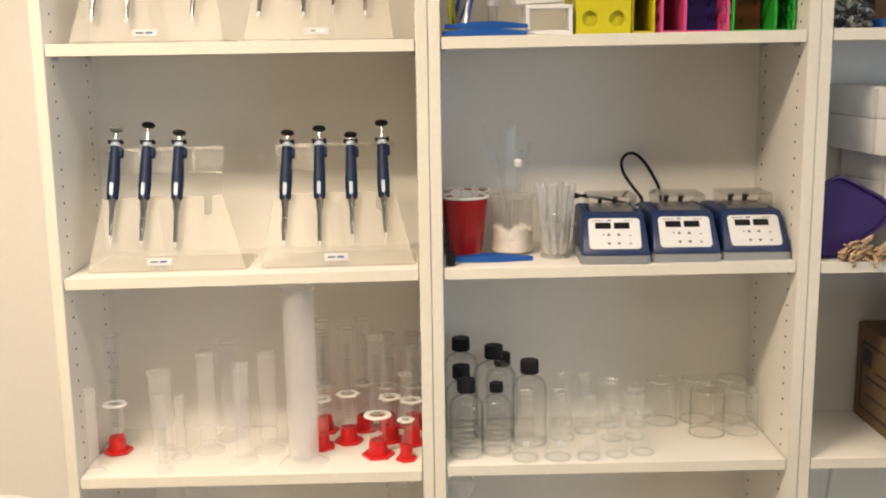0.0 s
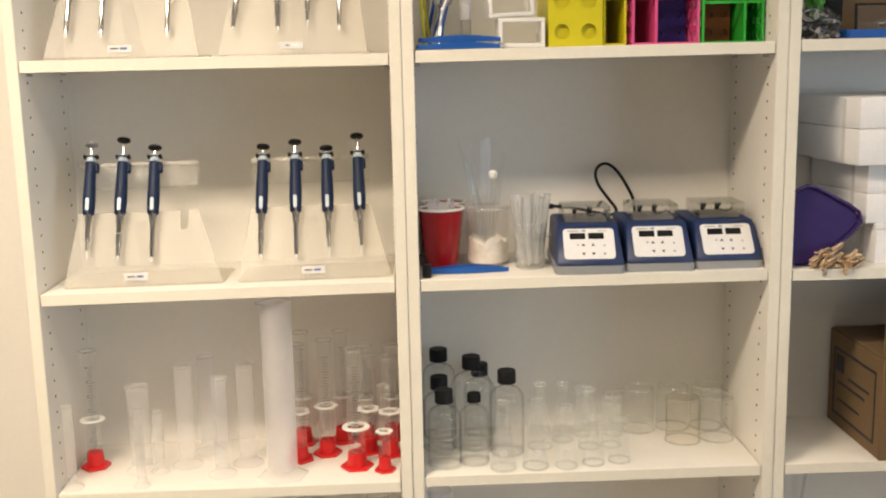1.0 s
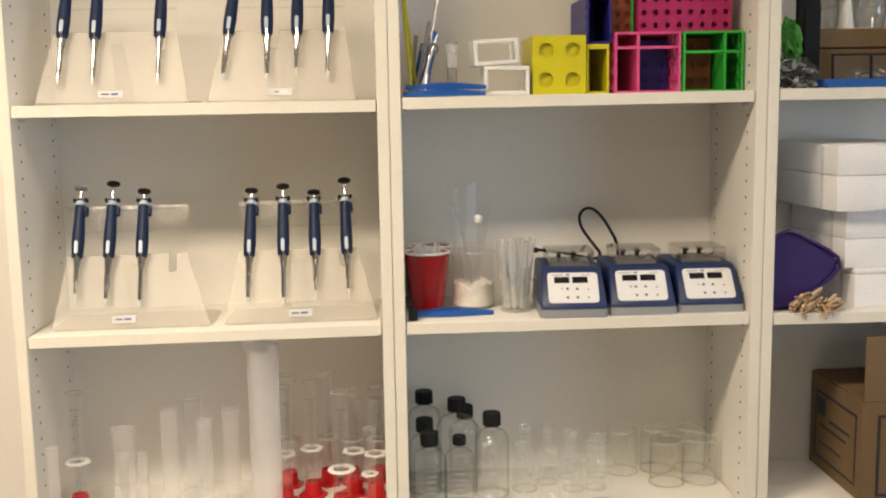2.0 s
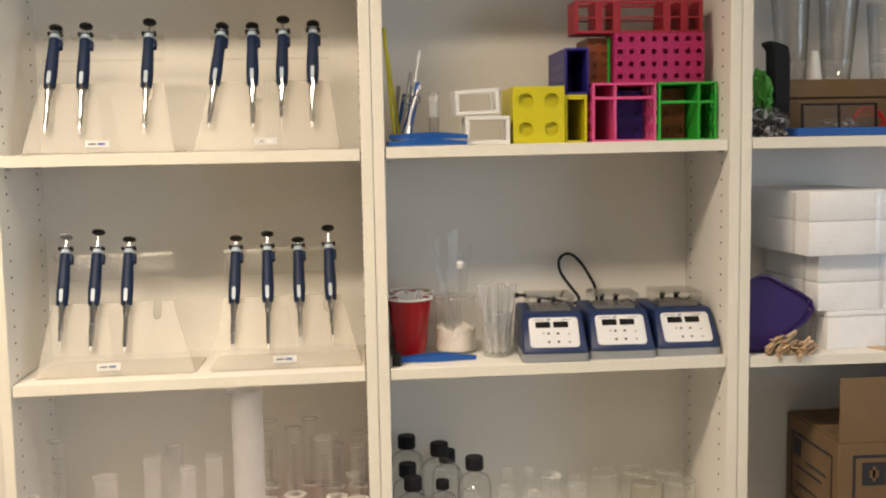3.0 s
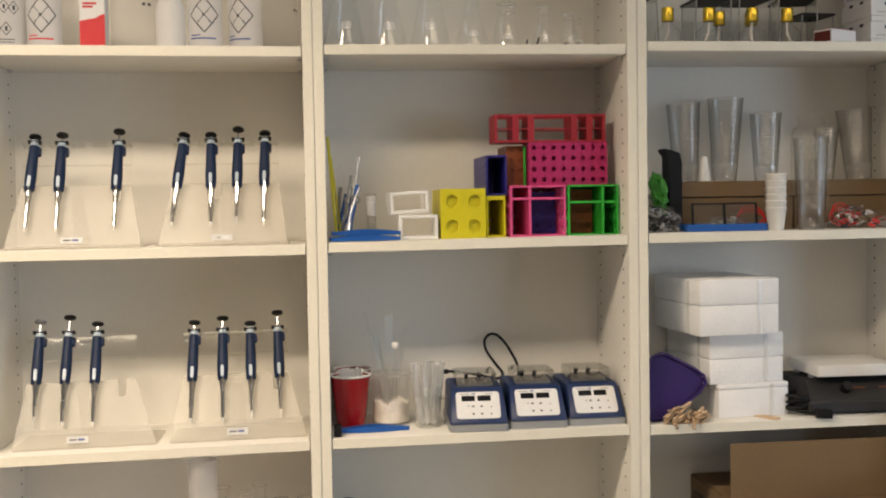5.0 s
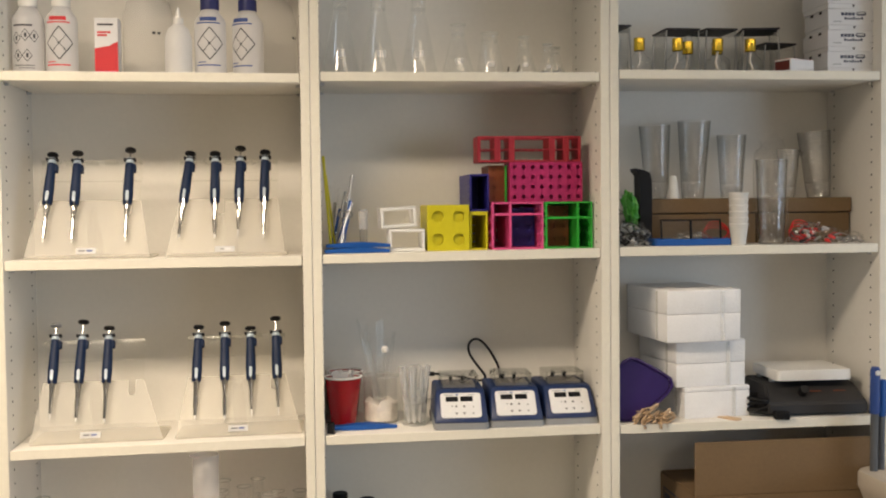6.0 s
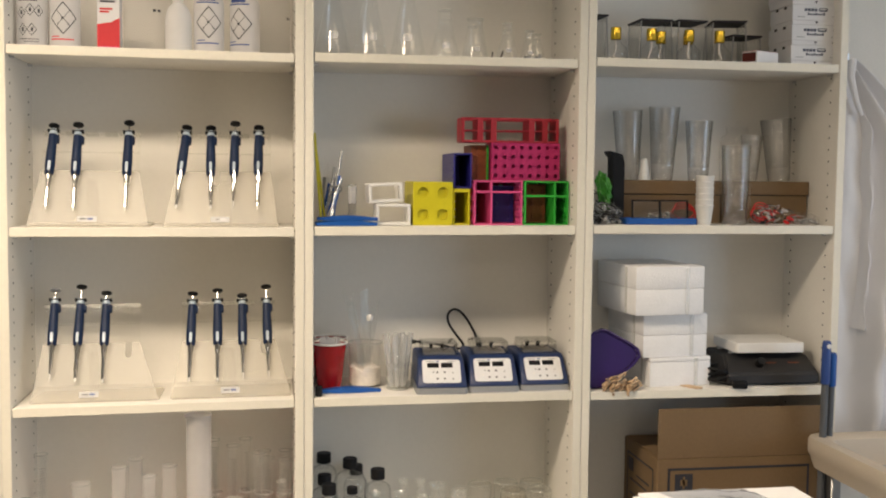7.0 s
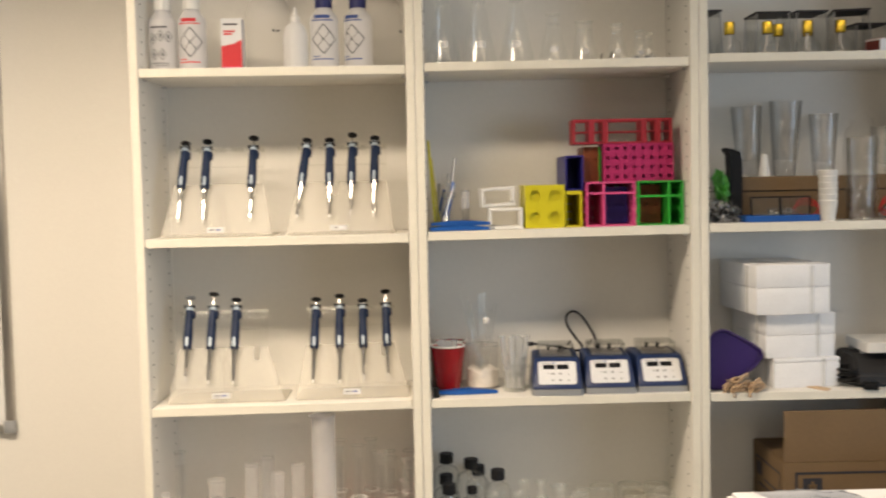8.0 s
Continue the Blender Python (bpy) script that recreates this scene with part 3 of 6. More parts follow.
def poly_cylinder(r, h, foot, material, hexagonal=False, lines=False, spout=True):
    c = thing("plastic_cylinder", Matrix.Identity(4), "milky translucent plastic measuring cylinder", "measuring cylinder", "plastic cylinders")
    bm = B()
    lathe(bm, [(foot * 0.97, 0.0006), (foot, 0.0012), (foot, 0.004), (foot * 0.9, 0.006), (r * 1.1, 0.013), (r, 0.02), (0, 0.016)], 6 if hexagonal else 24)
    part("foot", bm, POLYM, c)
    bm = B()
    vs = lathe(bm, [(r, 0.018), (r * 1.02, h * 0.5), (r * 1.04, h - 0.008), (r * 1.08, h - 0.0015), (r * 1.07, h), (r * 1.0, h - 0.006)], 24)
    if spout:
        for v in vs:
            if v.co.z > h - 0.003 and v.co.x < -r * 0.95:
                v.co.x -= r * 0.2
    t = part("tube", bm, material, c)
    if lines:
        bm = B()
        grads(bm, r * 1.05, 0.035, h * 0.78, 16, 0.5)
        part("scale", bm, INK, t, "fine dark scale lines")
    return c


set_at(poly_cylinder(0.0100, 0.172, 0.022, POLY), -0.673, 0.026, Z4, 10)
set_at(poly_cylinder(0.0210, 0.182, 0.032, POLY, lines=True), -0.556, 0.105, Z4)
set_at(poly_cylinder(0.0095, 0.160, 0.016, POLY, lines=True), -0.536, 0.022, Z4, 30)
set_at(poly_cylinder(0.0105, 0.133, 0.019, POLY, lines=True), -0.517, 0.095, Z4, 70)
pc = set_at(poly_cylinder(0.0170, 0.215, 0.032, POLYM), -0.468, 0.130, Z4, 180)
copy_thing(pc, pose(-0.436, 0.205, Z4, 0, 0, 150))
set_at(poly_cylinder(0.0145, 0.205, 0.029, POLYM), -0.386, 0.072, Z4, 200)
copy_thing(pc, pose(-0.342, 0.128, Z4, 0, 0, 200))
set_at(poly_cylinder(0.0300, 0.362, 0.052, POLYD, hexagonal=True), -0.262, 0.056, Z4, 15)
v = thing("glass_vial", (-0.205, 0.225, Z4), "small clear glass vial with a dark label", "vial")
bm = B()
lathe(bm, [(0, 0), (0.011, 0.001), (0.011, 0.036), (0.008, 0.040), (0.008, 0.048)], 18)
part("body", bm, GLASS, v)
bm = B()
grads(bm, 0.0113, 0.012, 0.03, 5, 0.5)
part("label_print", bm, INK, v)


# ---- glassware in the middle bookcase, fourth shelf ----
Z1, Z2, Z3, Z4 = tops(MID)
def bottle(r, h, capr, caph, label):
    b = thing("reagent_bottle", Matrix.Identity(4), label, "bottle", "reagent bottles")
    nk = h - caph
    sh = nk - 0.010 - r * 0.75
    prof = [(0, 0.004), (r * 0.8, 0.002), (r * 0.93, 0), (r, 0.006), (r, sh)]
    for k in range(1, 7):
        a = k / 6 * math.pi / 2
        prof.append((capr * 0.72 + (r - capr * 0.72) * math.cos(a) ** 0.8, sh + r * 0.75 * math.sin(a) ** 1.1))
    prof += [(capr * 0.72, h - 0.004), (0, h - 0.004)]
    prof[0:1] = [(0, 0.008), (r * 0.7, 0.007), (r * 0.72, 0.003)]
    prof = prof[:-1] + [(max(0.002, q - 0.0028), z) for q, z in prof[5:-2]][::-1] + [(r - 0.0032, 0.012), (0, 0.010)]
    bm = B()
    lathe(bm, prof, 32)
    g = part("glass", bm, GLASSB, b)
    glass_bead("thick_base", r - 0.003, 0.0045, 0.0030, g)
    bm = B()
    n = 40
    pts = [(capr * (1.0 if k % 2 else 0.955) * math.cos(2 * math.pi * k / n), capr * (1.0 if k % 2 else 0.955) * math.sin(2 * math.pi * k / n)) for k in range(n)]
    lo = [bm.verts.new((x, y, nk)) for x, y in pts]
    hi = [bm.verts.new((x, y, h - 0.002)) for x, y in pts]
    tp = [bm.verts.new((x * 0.93, y * 0.93, h)) for x, y in pts]
    for k in range(n):
        k2 = (k + 1) % n
        bm.faces.new((lo[k], lo[k2], hi[k2], hi[k]))
        bm.faces.new((hi[k], hi[k2], tp[k2], tp[k]))
    bm.faces.new(tp)
    bm.faces.new(lo[::-1])
    part("cap", bm, BLACK, b, "black ribbed screw cap")
    bm = B()
    grads(bm, r + 0.0003, 0.03, sh * 0.9, 6, 0.5)
    part("scale", bm, WHITEP, g, "faint white scale lines")
    return b


BL = "clear glass reagent bottle with a black screw cap"
b250 = set_at(bottle(0.0345, 0.160, 0.0185, 0.027, BL), 0.066, 0.060, Z4, 5)
set_at(bottle(0.0310, 0.147, 0.0140, 0.018, "clear glass bottle with a small black cap"), 0.127, 0.070, Z4)
b500 = set_at(bottle(0.0360, 0.180, 0.0190, 0.027, BL), 0.198, 0.115, Z4)
copy_thing(b250, pose(0.0590, 0.150, Z4, 0, 0, 40))
bl = set_at(bottle(0.0440, 0.198, 0.0195, 0.027, "large clear glass reagent bottle with a black cap"), 0.128, 0.165, Z4)
set_at(bottle(0.0370, 0.198, 0.0195, 0.027, BL), 0.0610, 0.228, Z4, 60)
copy_thing(b250, pose(0.150, 0.237, Z4, 0, 0, 60))


def flask(r, h, nr, label, stopper=False):
    f = thing("erlenmeyer_flask", Matrix.Identity(4), label, "flask", "conical flasks")
    bm = B()
    nz = h * 0.70
    pr = [(0, 0.002), (r * 0.9, 0), (r, 0.004), (r * 0.98, 0.010), (nr + 0.002, nz), (nr, nz + 0.008), (nr, h - 0.005), (nr + 0.003, h - 0.001), (nr + 0.002, h), (nr - 0.0006, h - 0.004)]
    lathe(bm, pr, 28)
    g = part("glass", bm, GLASS, f)
    glass_bead("lip", nr + 0.0015, h - 0.0015, 0.0018, g)
    glass_bead("neck_bead", nr, h * 0.80, 0.0010, g)
    glass_bead("thick_base", r - 0.002, 0.0030, 0.0022, g)
    bm = B()
    slab(bm, rounded(r * 0.5, r * 0.4, 0.002, 3, z0=h * 0.22), 0.0006, pose(0, -r * 0.80, 0.0, -14))
    part("marking_spot", bm, POLYD, g, "frosted marking spot")
    return f


FL = "clear glass conical flask standing on the shelf"
f1 = set_at(flask(0.0270, 0.140, 0.0125, FL), 0.182, 0.032, Z4)
copy_thing(f1, pose(0.247, 0.032, Z4, 0, 0, 15))
f2 = set_at(flask(0.0235, 0.128, 0.0115, FL), 0.309, 0.030, Z4)
copy_thing(f2, pose(0.372, 0.130, Z4, 0, 0, 30))
copy_thing(f1, pose(0.270, 0.140, Z4, 0, 0, 60))
copy_thing(f2, pose(0.322, 0.175, Z4, 0, 0, 100))


def beaker(r, h, label, upside=False, material=GLASS):
    b = thing("beaker", Matrix.Identity(4), label, "beaker", "glass beakers")
    bm = B()
    pr = [(0, 0.001), (r * 0.92, 0), (r, 0.005), (r, h - 0.006), (r + 0.0025, h - 0.001), (r + 0.002, h), (r - 0.0006, h - 0.005)]
    vs = lathe(bm, [(q, h - z) for q, z in pr] if upside else pr, 30)
    for v in vs:
        if v.co.y < -r * 0.9 and abs(v.co.x) < r * 0.35 and (v.co.z < 0.004 if upside else v.co.z > h - 0.004):
            v.co.y -= 0.005
            if upside:
                v.co.z += 0.004
    g = part("glass", bm, material, b)
    glass_bead("lip", r + 0.0008, 0.003 if upside else h - 0.002, 0.0018, g)
    glass_bead("thick_base", r - 0.0025, h - 0.003 if upside else 0.003, 0.0026, g)
    return b


def vial_jar(x, y, r, h):
    """A small specimen jar with a flared rim."""
    j = thing("specimen_jar", (x, y, Z4), "small clear glass specimen jar with a flared rim", "jar", "specimen jars")
    bm = B()
    lathe(bm, [(0, 0.001), (r * 0.95, 0), (r, 0.004), (r * 0.86, h * 0.5), (r * 0.84, h - 0.01), (r * 1.02, h - 0.001), (r, h), (r * 0.82, h - 0.009)], 26)
    g = part("glass", bm, GLASS, j)
    glass_bead("lip", r, h - 0.001, 0.0018, g)
    glass_bead("thick_base", r - 0.002, 0.003, 0.0024, g)


vial_jar(0.366, 0.040, 0.0225, 0.098)
vial_jar(0.420, 0.050, 0.0235, 0.090)
vial_jar(0.372, 0.205, 0.0215, 0.105)
vial_jar(0.420, 0.135, 0.0225, 0.100)
vial_jar(0.438, 0.205, 0.0215, 0.092)
UB = "clear glass beaker standing upside down"
GLASSD = clear("stained_glass", (0.985, 0.972, 0.945), 0.05, 0.8, power=4.0, rim=0.55)
k = set_at(beaker(0.0340, 0.098, UB, True), 0.652, 0.158, Z4, 10)
set_at(beaker(0.0355, 0.098, "stained clear glass beaker standing upside down", True, GLASSD), 0.577, 0.153, Z4, -5)
for x, y, a in ((0.497, 0.228, 30), (0.575, 0.236, 70), (0.650, 0.234, 50)):
    copy_thing(k, pose(x, y, Z4, 0, 0, a))

# ---- third shelf, middle bookcase ----
def party_cup(x, y, label, tissue):
    c = thing("party_cup", (x, y, Z3), label, "cup")
    bm = B()
    pr = [(0, 0.003), (0.029, 0.003), (0.030, 0), (0.031, 0.001)]
    for k in range(9):
        z = 0.004 + k * 0.0128
        r = 0.031 + 0.0145 * (z / 0.119)
        pr += [(r, z), (r + (0.0006 if k % 3 == 0 else 0), z + 0.006)]
    pr += [(0.0452, 0.1160), (0.0440, 0.1160), (0.0300, 0.006), (0, 0.006)]
    lathe(bm, pr, 36)
    part("cup_wall", bm, REDCUP, c)
    bm = B()
    lathe(bm, [(0.0450, 0.1165), (0.0475, 0.1168), (0.0482, 0.1190), (0.0472, 0.1212), (0.0448, 0.1212), (0.0440, 0.119)], 36, close=True)
    part("rim", bm, WHITEP, c, "white rolled rim")
    bm = B()
    lathe(bm, [(0, 0.112), (0.0425, 0.112), (0.0435, 0.1135), (0, 0.1138)], 30)
    part("liner", bm, WHITEP, c, "white inside of the cup")
    if tissue:
        for i in range(7):
            bm = B()
            a, q = random.uniform(-2.6, -0.2), random.uniform(0.010, 0.032)
            bx, by = q * math.cos(a), 0.012 + 0.6 * q * math.sin(a)
            box(bm, -0.009, 0.009, -0.0006, 0.0006, 0, random.uniform(0.020, 0.034), 0.0002, 1,
                pose(bx, by, 0.110, random.uniform(-30, 30), random.uniform(-35, 35), random.uniform(0, 180)))
            part("slide", bm, POLYD, c, "clear plastic slide")
    return c


party_cup(0.070, 0.130, "red plastic party cup filled with clear slides", True)
party_cup(0.078, 0.222, "red plastic party cup with a white rim", False)

bm = B()
lathe(bm, [(0, 0), (0.0085, 0), (0.009, 0.001), (0.009, 0.024), (0.0082, 0.026), (0, 0.026)], 20)
cap = thing("bottle_stopper", (0.0375, 0.022, Z3), "small black plastic bottle stopper on the shelf", "stopper")
part("cap_body", bm, BLACK, cap)


def forceps(m, length, label):
    t = thing("forceps", m, label, "forceps", "blue plastic forceps")
    for s in (-1, 1):
        bm = B()
        n = 12
        rings = []
        for i in range(n + 1):
            u = i / n
            off = s * (0.0015 + 0.0075 * math.sin(math.pi * min(1, u * 1.15)) ** 1.0 if u < 0.87 else 0.0015)
            wz = 0.0045 + 0.0035 * math.sin(math.pi * u)
            th = 0.0016
            x = u * length
            rings.append([bm.verts.new(q) for q in ((x, off - th, 0), (x, off + th, 0), (x, off + th, wz * 1.6), (x, off - th, wz * 1.6))])
        for a, b in zip(rings, rings[1:]):
            for q in range(4):
                bm.faces.new((a[q], a[(q + 1) % 4], b[(q + 1) % 4], b[q]))
        bm.faces.new(rings[0][::-1])
        bm.faces.new(rings[-1])
        part("arm", bm, SKYBLUE, t)
    bm = B()
    box(bm, -0.004, 0.014, -0.0032, 0.0032, 0.0, 0.0085, 0.001, 1)
    part("bridge", bm, SKYBLUE, t)
    return t


fc = forceps(pose(0.046, 0.058, Z3, 0, 0, 1), 0.150, "blue plastic forceps lying beside a black cap")
copy_thing(fc, pose(0.050, 0.074, Z3, 0, 0, -4))

# beaker with pulp and glass tubes
RODG = clear("rod_glass", (0.99, 0.995, 0.992), 0.11, 0.8, power=3.0, rim=0.95)
bk = set_at(beaker(0.0440, 0.118, "clear glass beaker with pale pulp and glass tubes"), 0.166, 0.150, Z3, 200)
bm = B()
vs = lathe(bm, [(0, 0.004), (0.041, 0.006), (0.0418, 0.030), (0.0415, 0.050), (0.036, 0.054), (0.018, 0.043), (0, 0.041)], 40)
for v in vs:
    q = noise.noise(v.co * 60)
    if v.co.z > 0.02:
        v.co.z += 0.020 * q
part("pulp", bm, COTTON, bk, "pale crumbled pulp")
random.seed(5)
for i in range(11):
    g = thing("glass_tube", Matrix.Identity(4), "thin clear glass tube leaning in a beaker", "glass tube", "tubes in the beaker")
    a = random.uniform(-0.042, 0.034)
    lean_x = random.uniform(-0.05, 0.02) + a * 0.5
    L = random.uniform(0.155, 0.215)
    bx, by = 0.166 + a * 0.35, 0.150 + random.uniform(-0.022, 0.022)
    d = Vector((lean_x, random.uniform(-0.015, 0.03), 0.18)).normalized()
    bm = B()
    r = random.uniform(0.0028, 0.0055)
    lathe(bm, [(0, 0), (r, 0.001), (r, L), (r - 0.0006, L - 0.001)], 10)
    part("tube_wall", bm, RODG, g)
    g.matrix_world = Matrix.Translation((bx, by, Z3 + 0.052)) @ Vector((0, 0, 1)).rotation_difference(d).to_matrix().to_4x4()
st = thing("stopper", (0.176, 0.128, Z3 + 0.176), "small white plastic stopper on a glass tube", "stopper")
bm = B()
lathe(bm, [(0, 0), (0.0065, 0.001), (0.0085, 0.006), (0.0085, 0.012), (0.005, 0.016), (0, 0.017)], 16)
part("plug", bm, WHITEP, st)
bm = B()
tube(bm, [(0.0, 0, -0.118), (0, 0, 0.003)], 0.0022, 8)
part("stem", bm, GLASS, st)

# jar of test tubes
# strong white haze paints the light glints on the clear test tubes
TUBEG = clear("painted_glint_glass", (0.985, 0.99, 0.99), 0.22, 0.5, 0.10, haze=0.32, power=2.5, rim=0.9, haze_colour=(0.95, 0.95, 0.94))
jar = set_at(beaker(0.0300, 0.092, "clear plastic beaker packed with glass test tubes"), 0.246, 0.092, Z3)
random.seed(9)
for i, (dx, dy) in enumerate(((-0.018, -0.012), (-0.004, -0.019), (0.012, -0.015), (0.020, -0.001), (-0.020, 0.006), (-0.006, 0.0), (0.007, 0.004), (0.0, 0.018), (0.015, 0.014))):
    g = thing("test_tube", (0.246 + dx * 0.85, 0.092 + dy * 0.85, Z3 + 0.006, random.uniform(-3, 3), dx * 330, 0), "clear glass test tube standing in a beaker", "test tube", "test tubes")
    bm = B()
    r, L = 0.0072, 0.143 - 0.004 * (i % 3)
    lathe(bm, [(0, 0), (r * 0.6, 0.0015), (r, 0.007), (r, L - 0.001), (r + 0.0009, L), (r - 0.0004, L - 0.001)], 14)
    part("tube_wall", bm, TUBEG, g)
small = set_at(beaker(0.0215, 0.060, "small clear plastic beaker beside the test tubes"), 0.272, 0.135, Z3)


# ---- block heaters ----
def block_heater(m, label):
    h = thing("block_heater", m @ Matrix.Diagonal((1, 1, 0.91, 1)), label, "block heater", "block heaters")
    W, D = 0.135, 0.215
    bm = B()
    vs = slab(bm, rounded(W, D, 0.012, 5), 0.0180, Matrix(((1, 0, 0, 0), (0, 0, 1, 0), (0, 1, 0, 0), (0, 0, 0, 1))))
    bmesh.ops.bevel(bm, geom=[e for e in bm.edges if abs(e.verts[0].co.z - e.verts[1].co.z) < 1e-6], offset=0.002, segments=2, affect="EDGES")
    part("base", bm, GREYP, h, "grey plastic base")
    # housing: side outline drawn in y and z, extruded across
    bm = B()
    prof = [(0.003, 0.0185), (0.005, 0.0290), (0.0548, 0.0954), (0.061, 0.0985), (0.205, 0.0985), (0.212, 0.092), (0.212, 0.0185)]
    hw = 0.0645
    rows = []
    for x, s in ((-hw, 1.0), (-hw + 0.004, 1.0), (hw - 0.004, 1.0), (hw, 1.0)):
        rows.append([bm.verts.new((x * (1 - 0.07 * (z - 0.02) / 0.08) if abs(x) > hw - 0.001 else x * (1 - 0.07 * (z - 0.02) / 0.08), y + (0.003 if abs(x) > hw - 0.001 and y < 0.1 else 0), z - (0.003 if abs(x) > hw - 0.001 and z > 0.05 else 0))) for y, z in prof])
    for a, b in zip(rows, rows[1:]):
        for q in range(len(prof)):
            q2 = (q + 1) % len(prof)
            bm.faces.new((a[q], a[q2], b[q2], b[q]))
    bm.faces.new(rows[0])
    bm.faces.new(rows[-1][::-1])
    bmesh.ops.bevel(bm, geom=list(bm.edges), offset=0.0015, segments=2, affect="EDGES", clamp_overlap=True)
    body = part("housing", bm, BLUEB, h, "blue plastic housing")
    ang = math.degrees(math.atan2(0.0498, 0.0664))
    F = pose(0, 0.005, 0.029, -ang)
    bm = B()
    slab(bm, rounded(0.099, 0.072, 0.008, 5, z0=0.003), 0.0016, F @ pose(0, -0.0014, 0))
    pan = part("control_panel", bm, PAPER, body, "white control panel")

    def on_panel(name, poly, material, d=0.0006):
        bm = B()
        slab(bm, poly, d, F @ pose(0, -0.0014 - d, 0))
        part(name, bm, material, pan)
    on_panel("display", rounded(0.030, 0.0145, 0.0012, 2, x0=-0.0365, z0=0.0500), SCREEN)
    on_panel("display", rounded(0.030, 0.0145, 0.0012, 2, x0=-0.0005, z0=0.0500), SCREEN)
    for x in (-0.0115, 0.0075):
        on_panel("up_key", [(x - 0.0036, 0.0338), (x + 0.0036, 0.0338), (x, 0.0400)], INK)
        on_panel("down_key", [(x - 0.0036, 0.0178), (x, 0.0116), (x + 0.0036, 0.0178)], INK)
    on_panel("indicator", rounded(0.003, 0.003, 0.0014, 3, x0=-0.023, z0=0.035), INK)
    on_panel("indicator", rounded(0.003, 0.003, 0.0014, 3, x0=0.028, z0=0.0325), INK)
    on_panel("symbol", rounded(0.005, 0.005, 0.0024, 3, x0=0.0265, z0=0.0125), GREYP)
    on_panel("symbol", rounded(0.005, 0.006, 0.0024, 3, x0=-0.030, z0=0.0205), WHITEP)
    on_panel("text_bar", rounded(0.023, 0.0022, 0.0008, 2, x0=-0.041, z0=0.0682), GREYP)
    on_panel("text_bar", rounded(0.008, 0.0030, 0.0008, 2, x0=-0.013, z0=0.0682), INKB)
    on_panel("text_bar", rounded(0.018, 0.0018, 0.0008, 2, x0=0.018, z0=0.0682), GREYP)
    # metal block with wells
    bm = B()
    holed(bm, 0.080, 0.076, 0.007, 6, 5, 0.0048, Matrix(((1, 0, 0, 0), (0, 0, 1, 0.080), (0, 1, 0, 0.0988), (0, 0, 0, 1))))
    part("metal_block", bm, ALU, h, "bored metal block")
    # lid: four walls and a top
    bm = B()
    lx, y0, y1, z0, z1 = 0.047, 0.068, 0.162, 0.0987, 0.1335
    box(bm, -lx, lx, y0, y0 + .002, z0, z1 - .003)
    box(bm, -lx, lx, y1 - .002, y1, z0, z1 - .003)
    box(bm, -lx, -lx + .002, y0 + .002, y1 - .002, z0, z1 - .003)
    box(bm, lx - .002, lx, y0 + .002, y1 - .002, z0, z1 - .003)
    vs = slab(bm, rounded(2 * lx, y1 - y0, 0.005, 4, z0=y0), 0.0028, Matrix(((1, 0, 0, 0), (0, 0, 1, 0), (0, 1, 0, z1 - 0.003), (0, 0, 0, 1))))
    part("lid", bm, LIDP, h, "clear smoky lid")
    bm = B()
    for x in (-0.016, 0.014):
        box(bm, x - 0.004, x + 0.004, 0.142, 0.150, 0.1062, 0.1235, 0.001)
        lathe(bm, [(0, 0), (0.005, 0), (0.005, 0.006), (0, 0.006)], 12, pose(x, 0.140, 0.120, 90))
    tube(bm, [(0.0, 0.080, 0.119), (0.004, 0.080, 0.114), (0.012, 0.080, 0.1125), (0.020, 0.080, 0.1165), (0.026, 0.080, 0.1225)], 0.0010, 6)
    part("block_puller", bm, BLACK, h, "dark lifting clip")
    return h


block_heater(pose(0.352, 0.004, Z3, 0, 0, -3), "blue and grey block heater with its probe cable behind")
block_heater(pose(0.490, 0.012, Z3, 0, 0, -2), "blue and grey block heater under a clear lid")
block_heater(pose(0.628, 0.018, Z3, 0, 0, 0), "blue and grey block heater against the side panel")
cb = thing("power_cable", (0.452, 0.235, Z3 - 0.019), "black power cable looped up behind the heaters", "cable")
bm = B()
loop = [(-0.150, -0.005, 0.122), (-0.11, 0.0, 0.118), (-0.06, 0.0, 0.108), (-0.02, -0.005, 0.10), (-0.005, 0.0, 0.11), (-0.022, 0.01, 0.135), (-0.042, 0.016, 0.165), (-0.046, 0.02, 0.19), (-0.034, 0.022, 0.205),
        (-0.016, 0.022, 0.204), (0.004, 0.02, 0.185), (0.022, 0.014, 0.155), (0.034, 0.01, 0.125), (0.040, 0.008, 0.06), (0.045, 0.006, 0.0195)]
dense = []
for i in range(len(loop) - 1):
    p0, p1, p2, p3 = (Vector(loop[max(0, min(len(loop) - 1, i + j))]) for j in (-1, 0, 1, 2))
    for s in range(5):
        t = s / 5
        dense.append(0.5 * ((2 * p1) + (p2 - p0) * t + (2 * p0 - 5 * p1 + 4 * p2 - p3) * t * t + (3 * p1 - p0 - 3 * p2 + p3) * t ** 3))
dense.append(Vector(loop[-1]))
tube(bm, dense, 0.0033, 8)
part("cord", bm, BLACK, cb)
bm = B()
box(bm, -0.158, -0.140, -0.012, 0.002, 0.116, 0.127, 0.003, 2)
part("plug", bm, BLACK, cb)

# ---- second shelf, middle bookcase: coloured racks ----
def flat(m=None):
    """Turns an outline in x and z to lie in x and y."""
    f = Matrix(((1, 0, 0, 0), (0, 0, 1, 0), (0, 1, 0, 0), (0, 0, 0, 1)))
    return f if m is None else m @ f


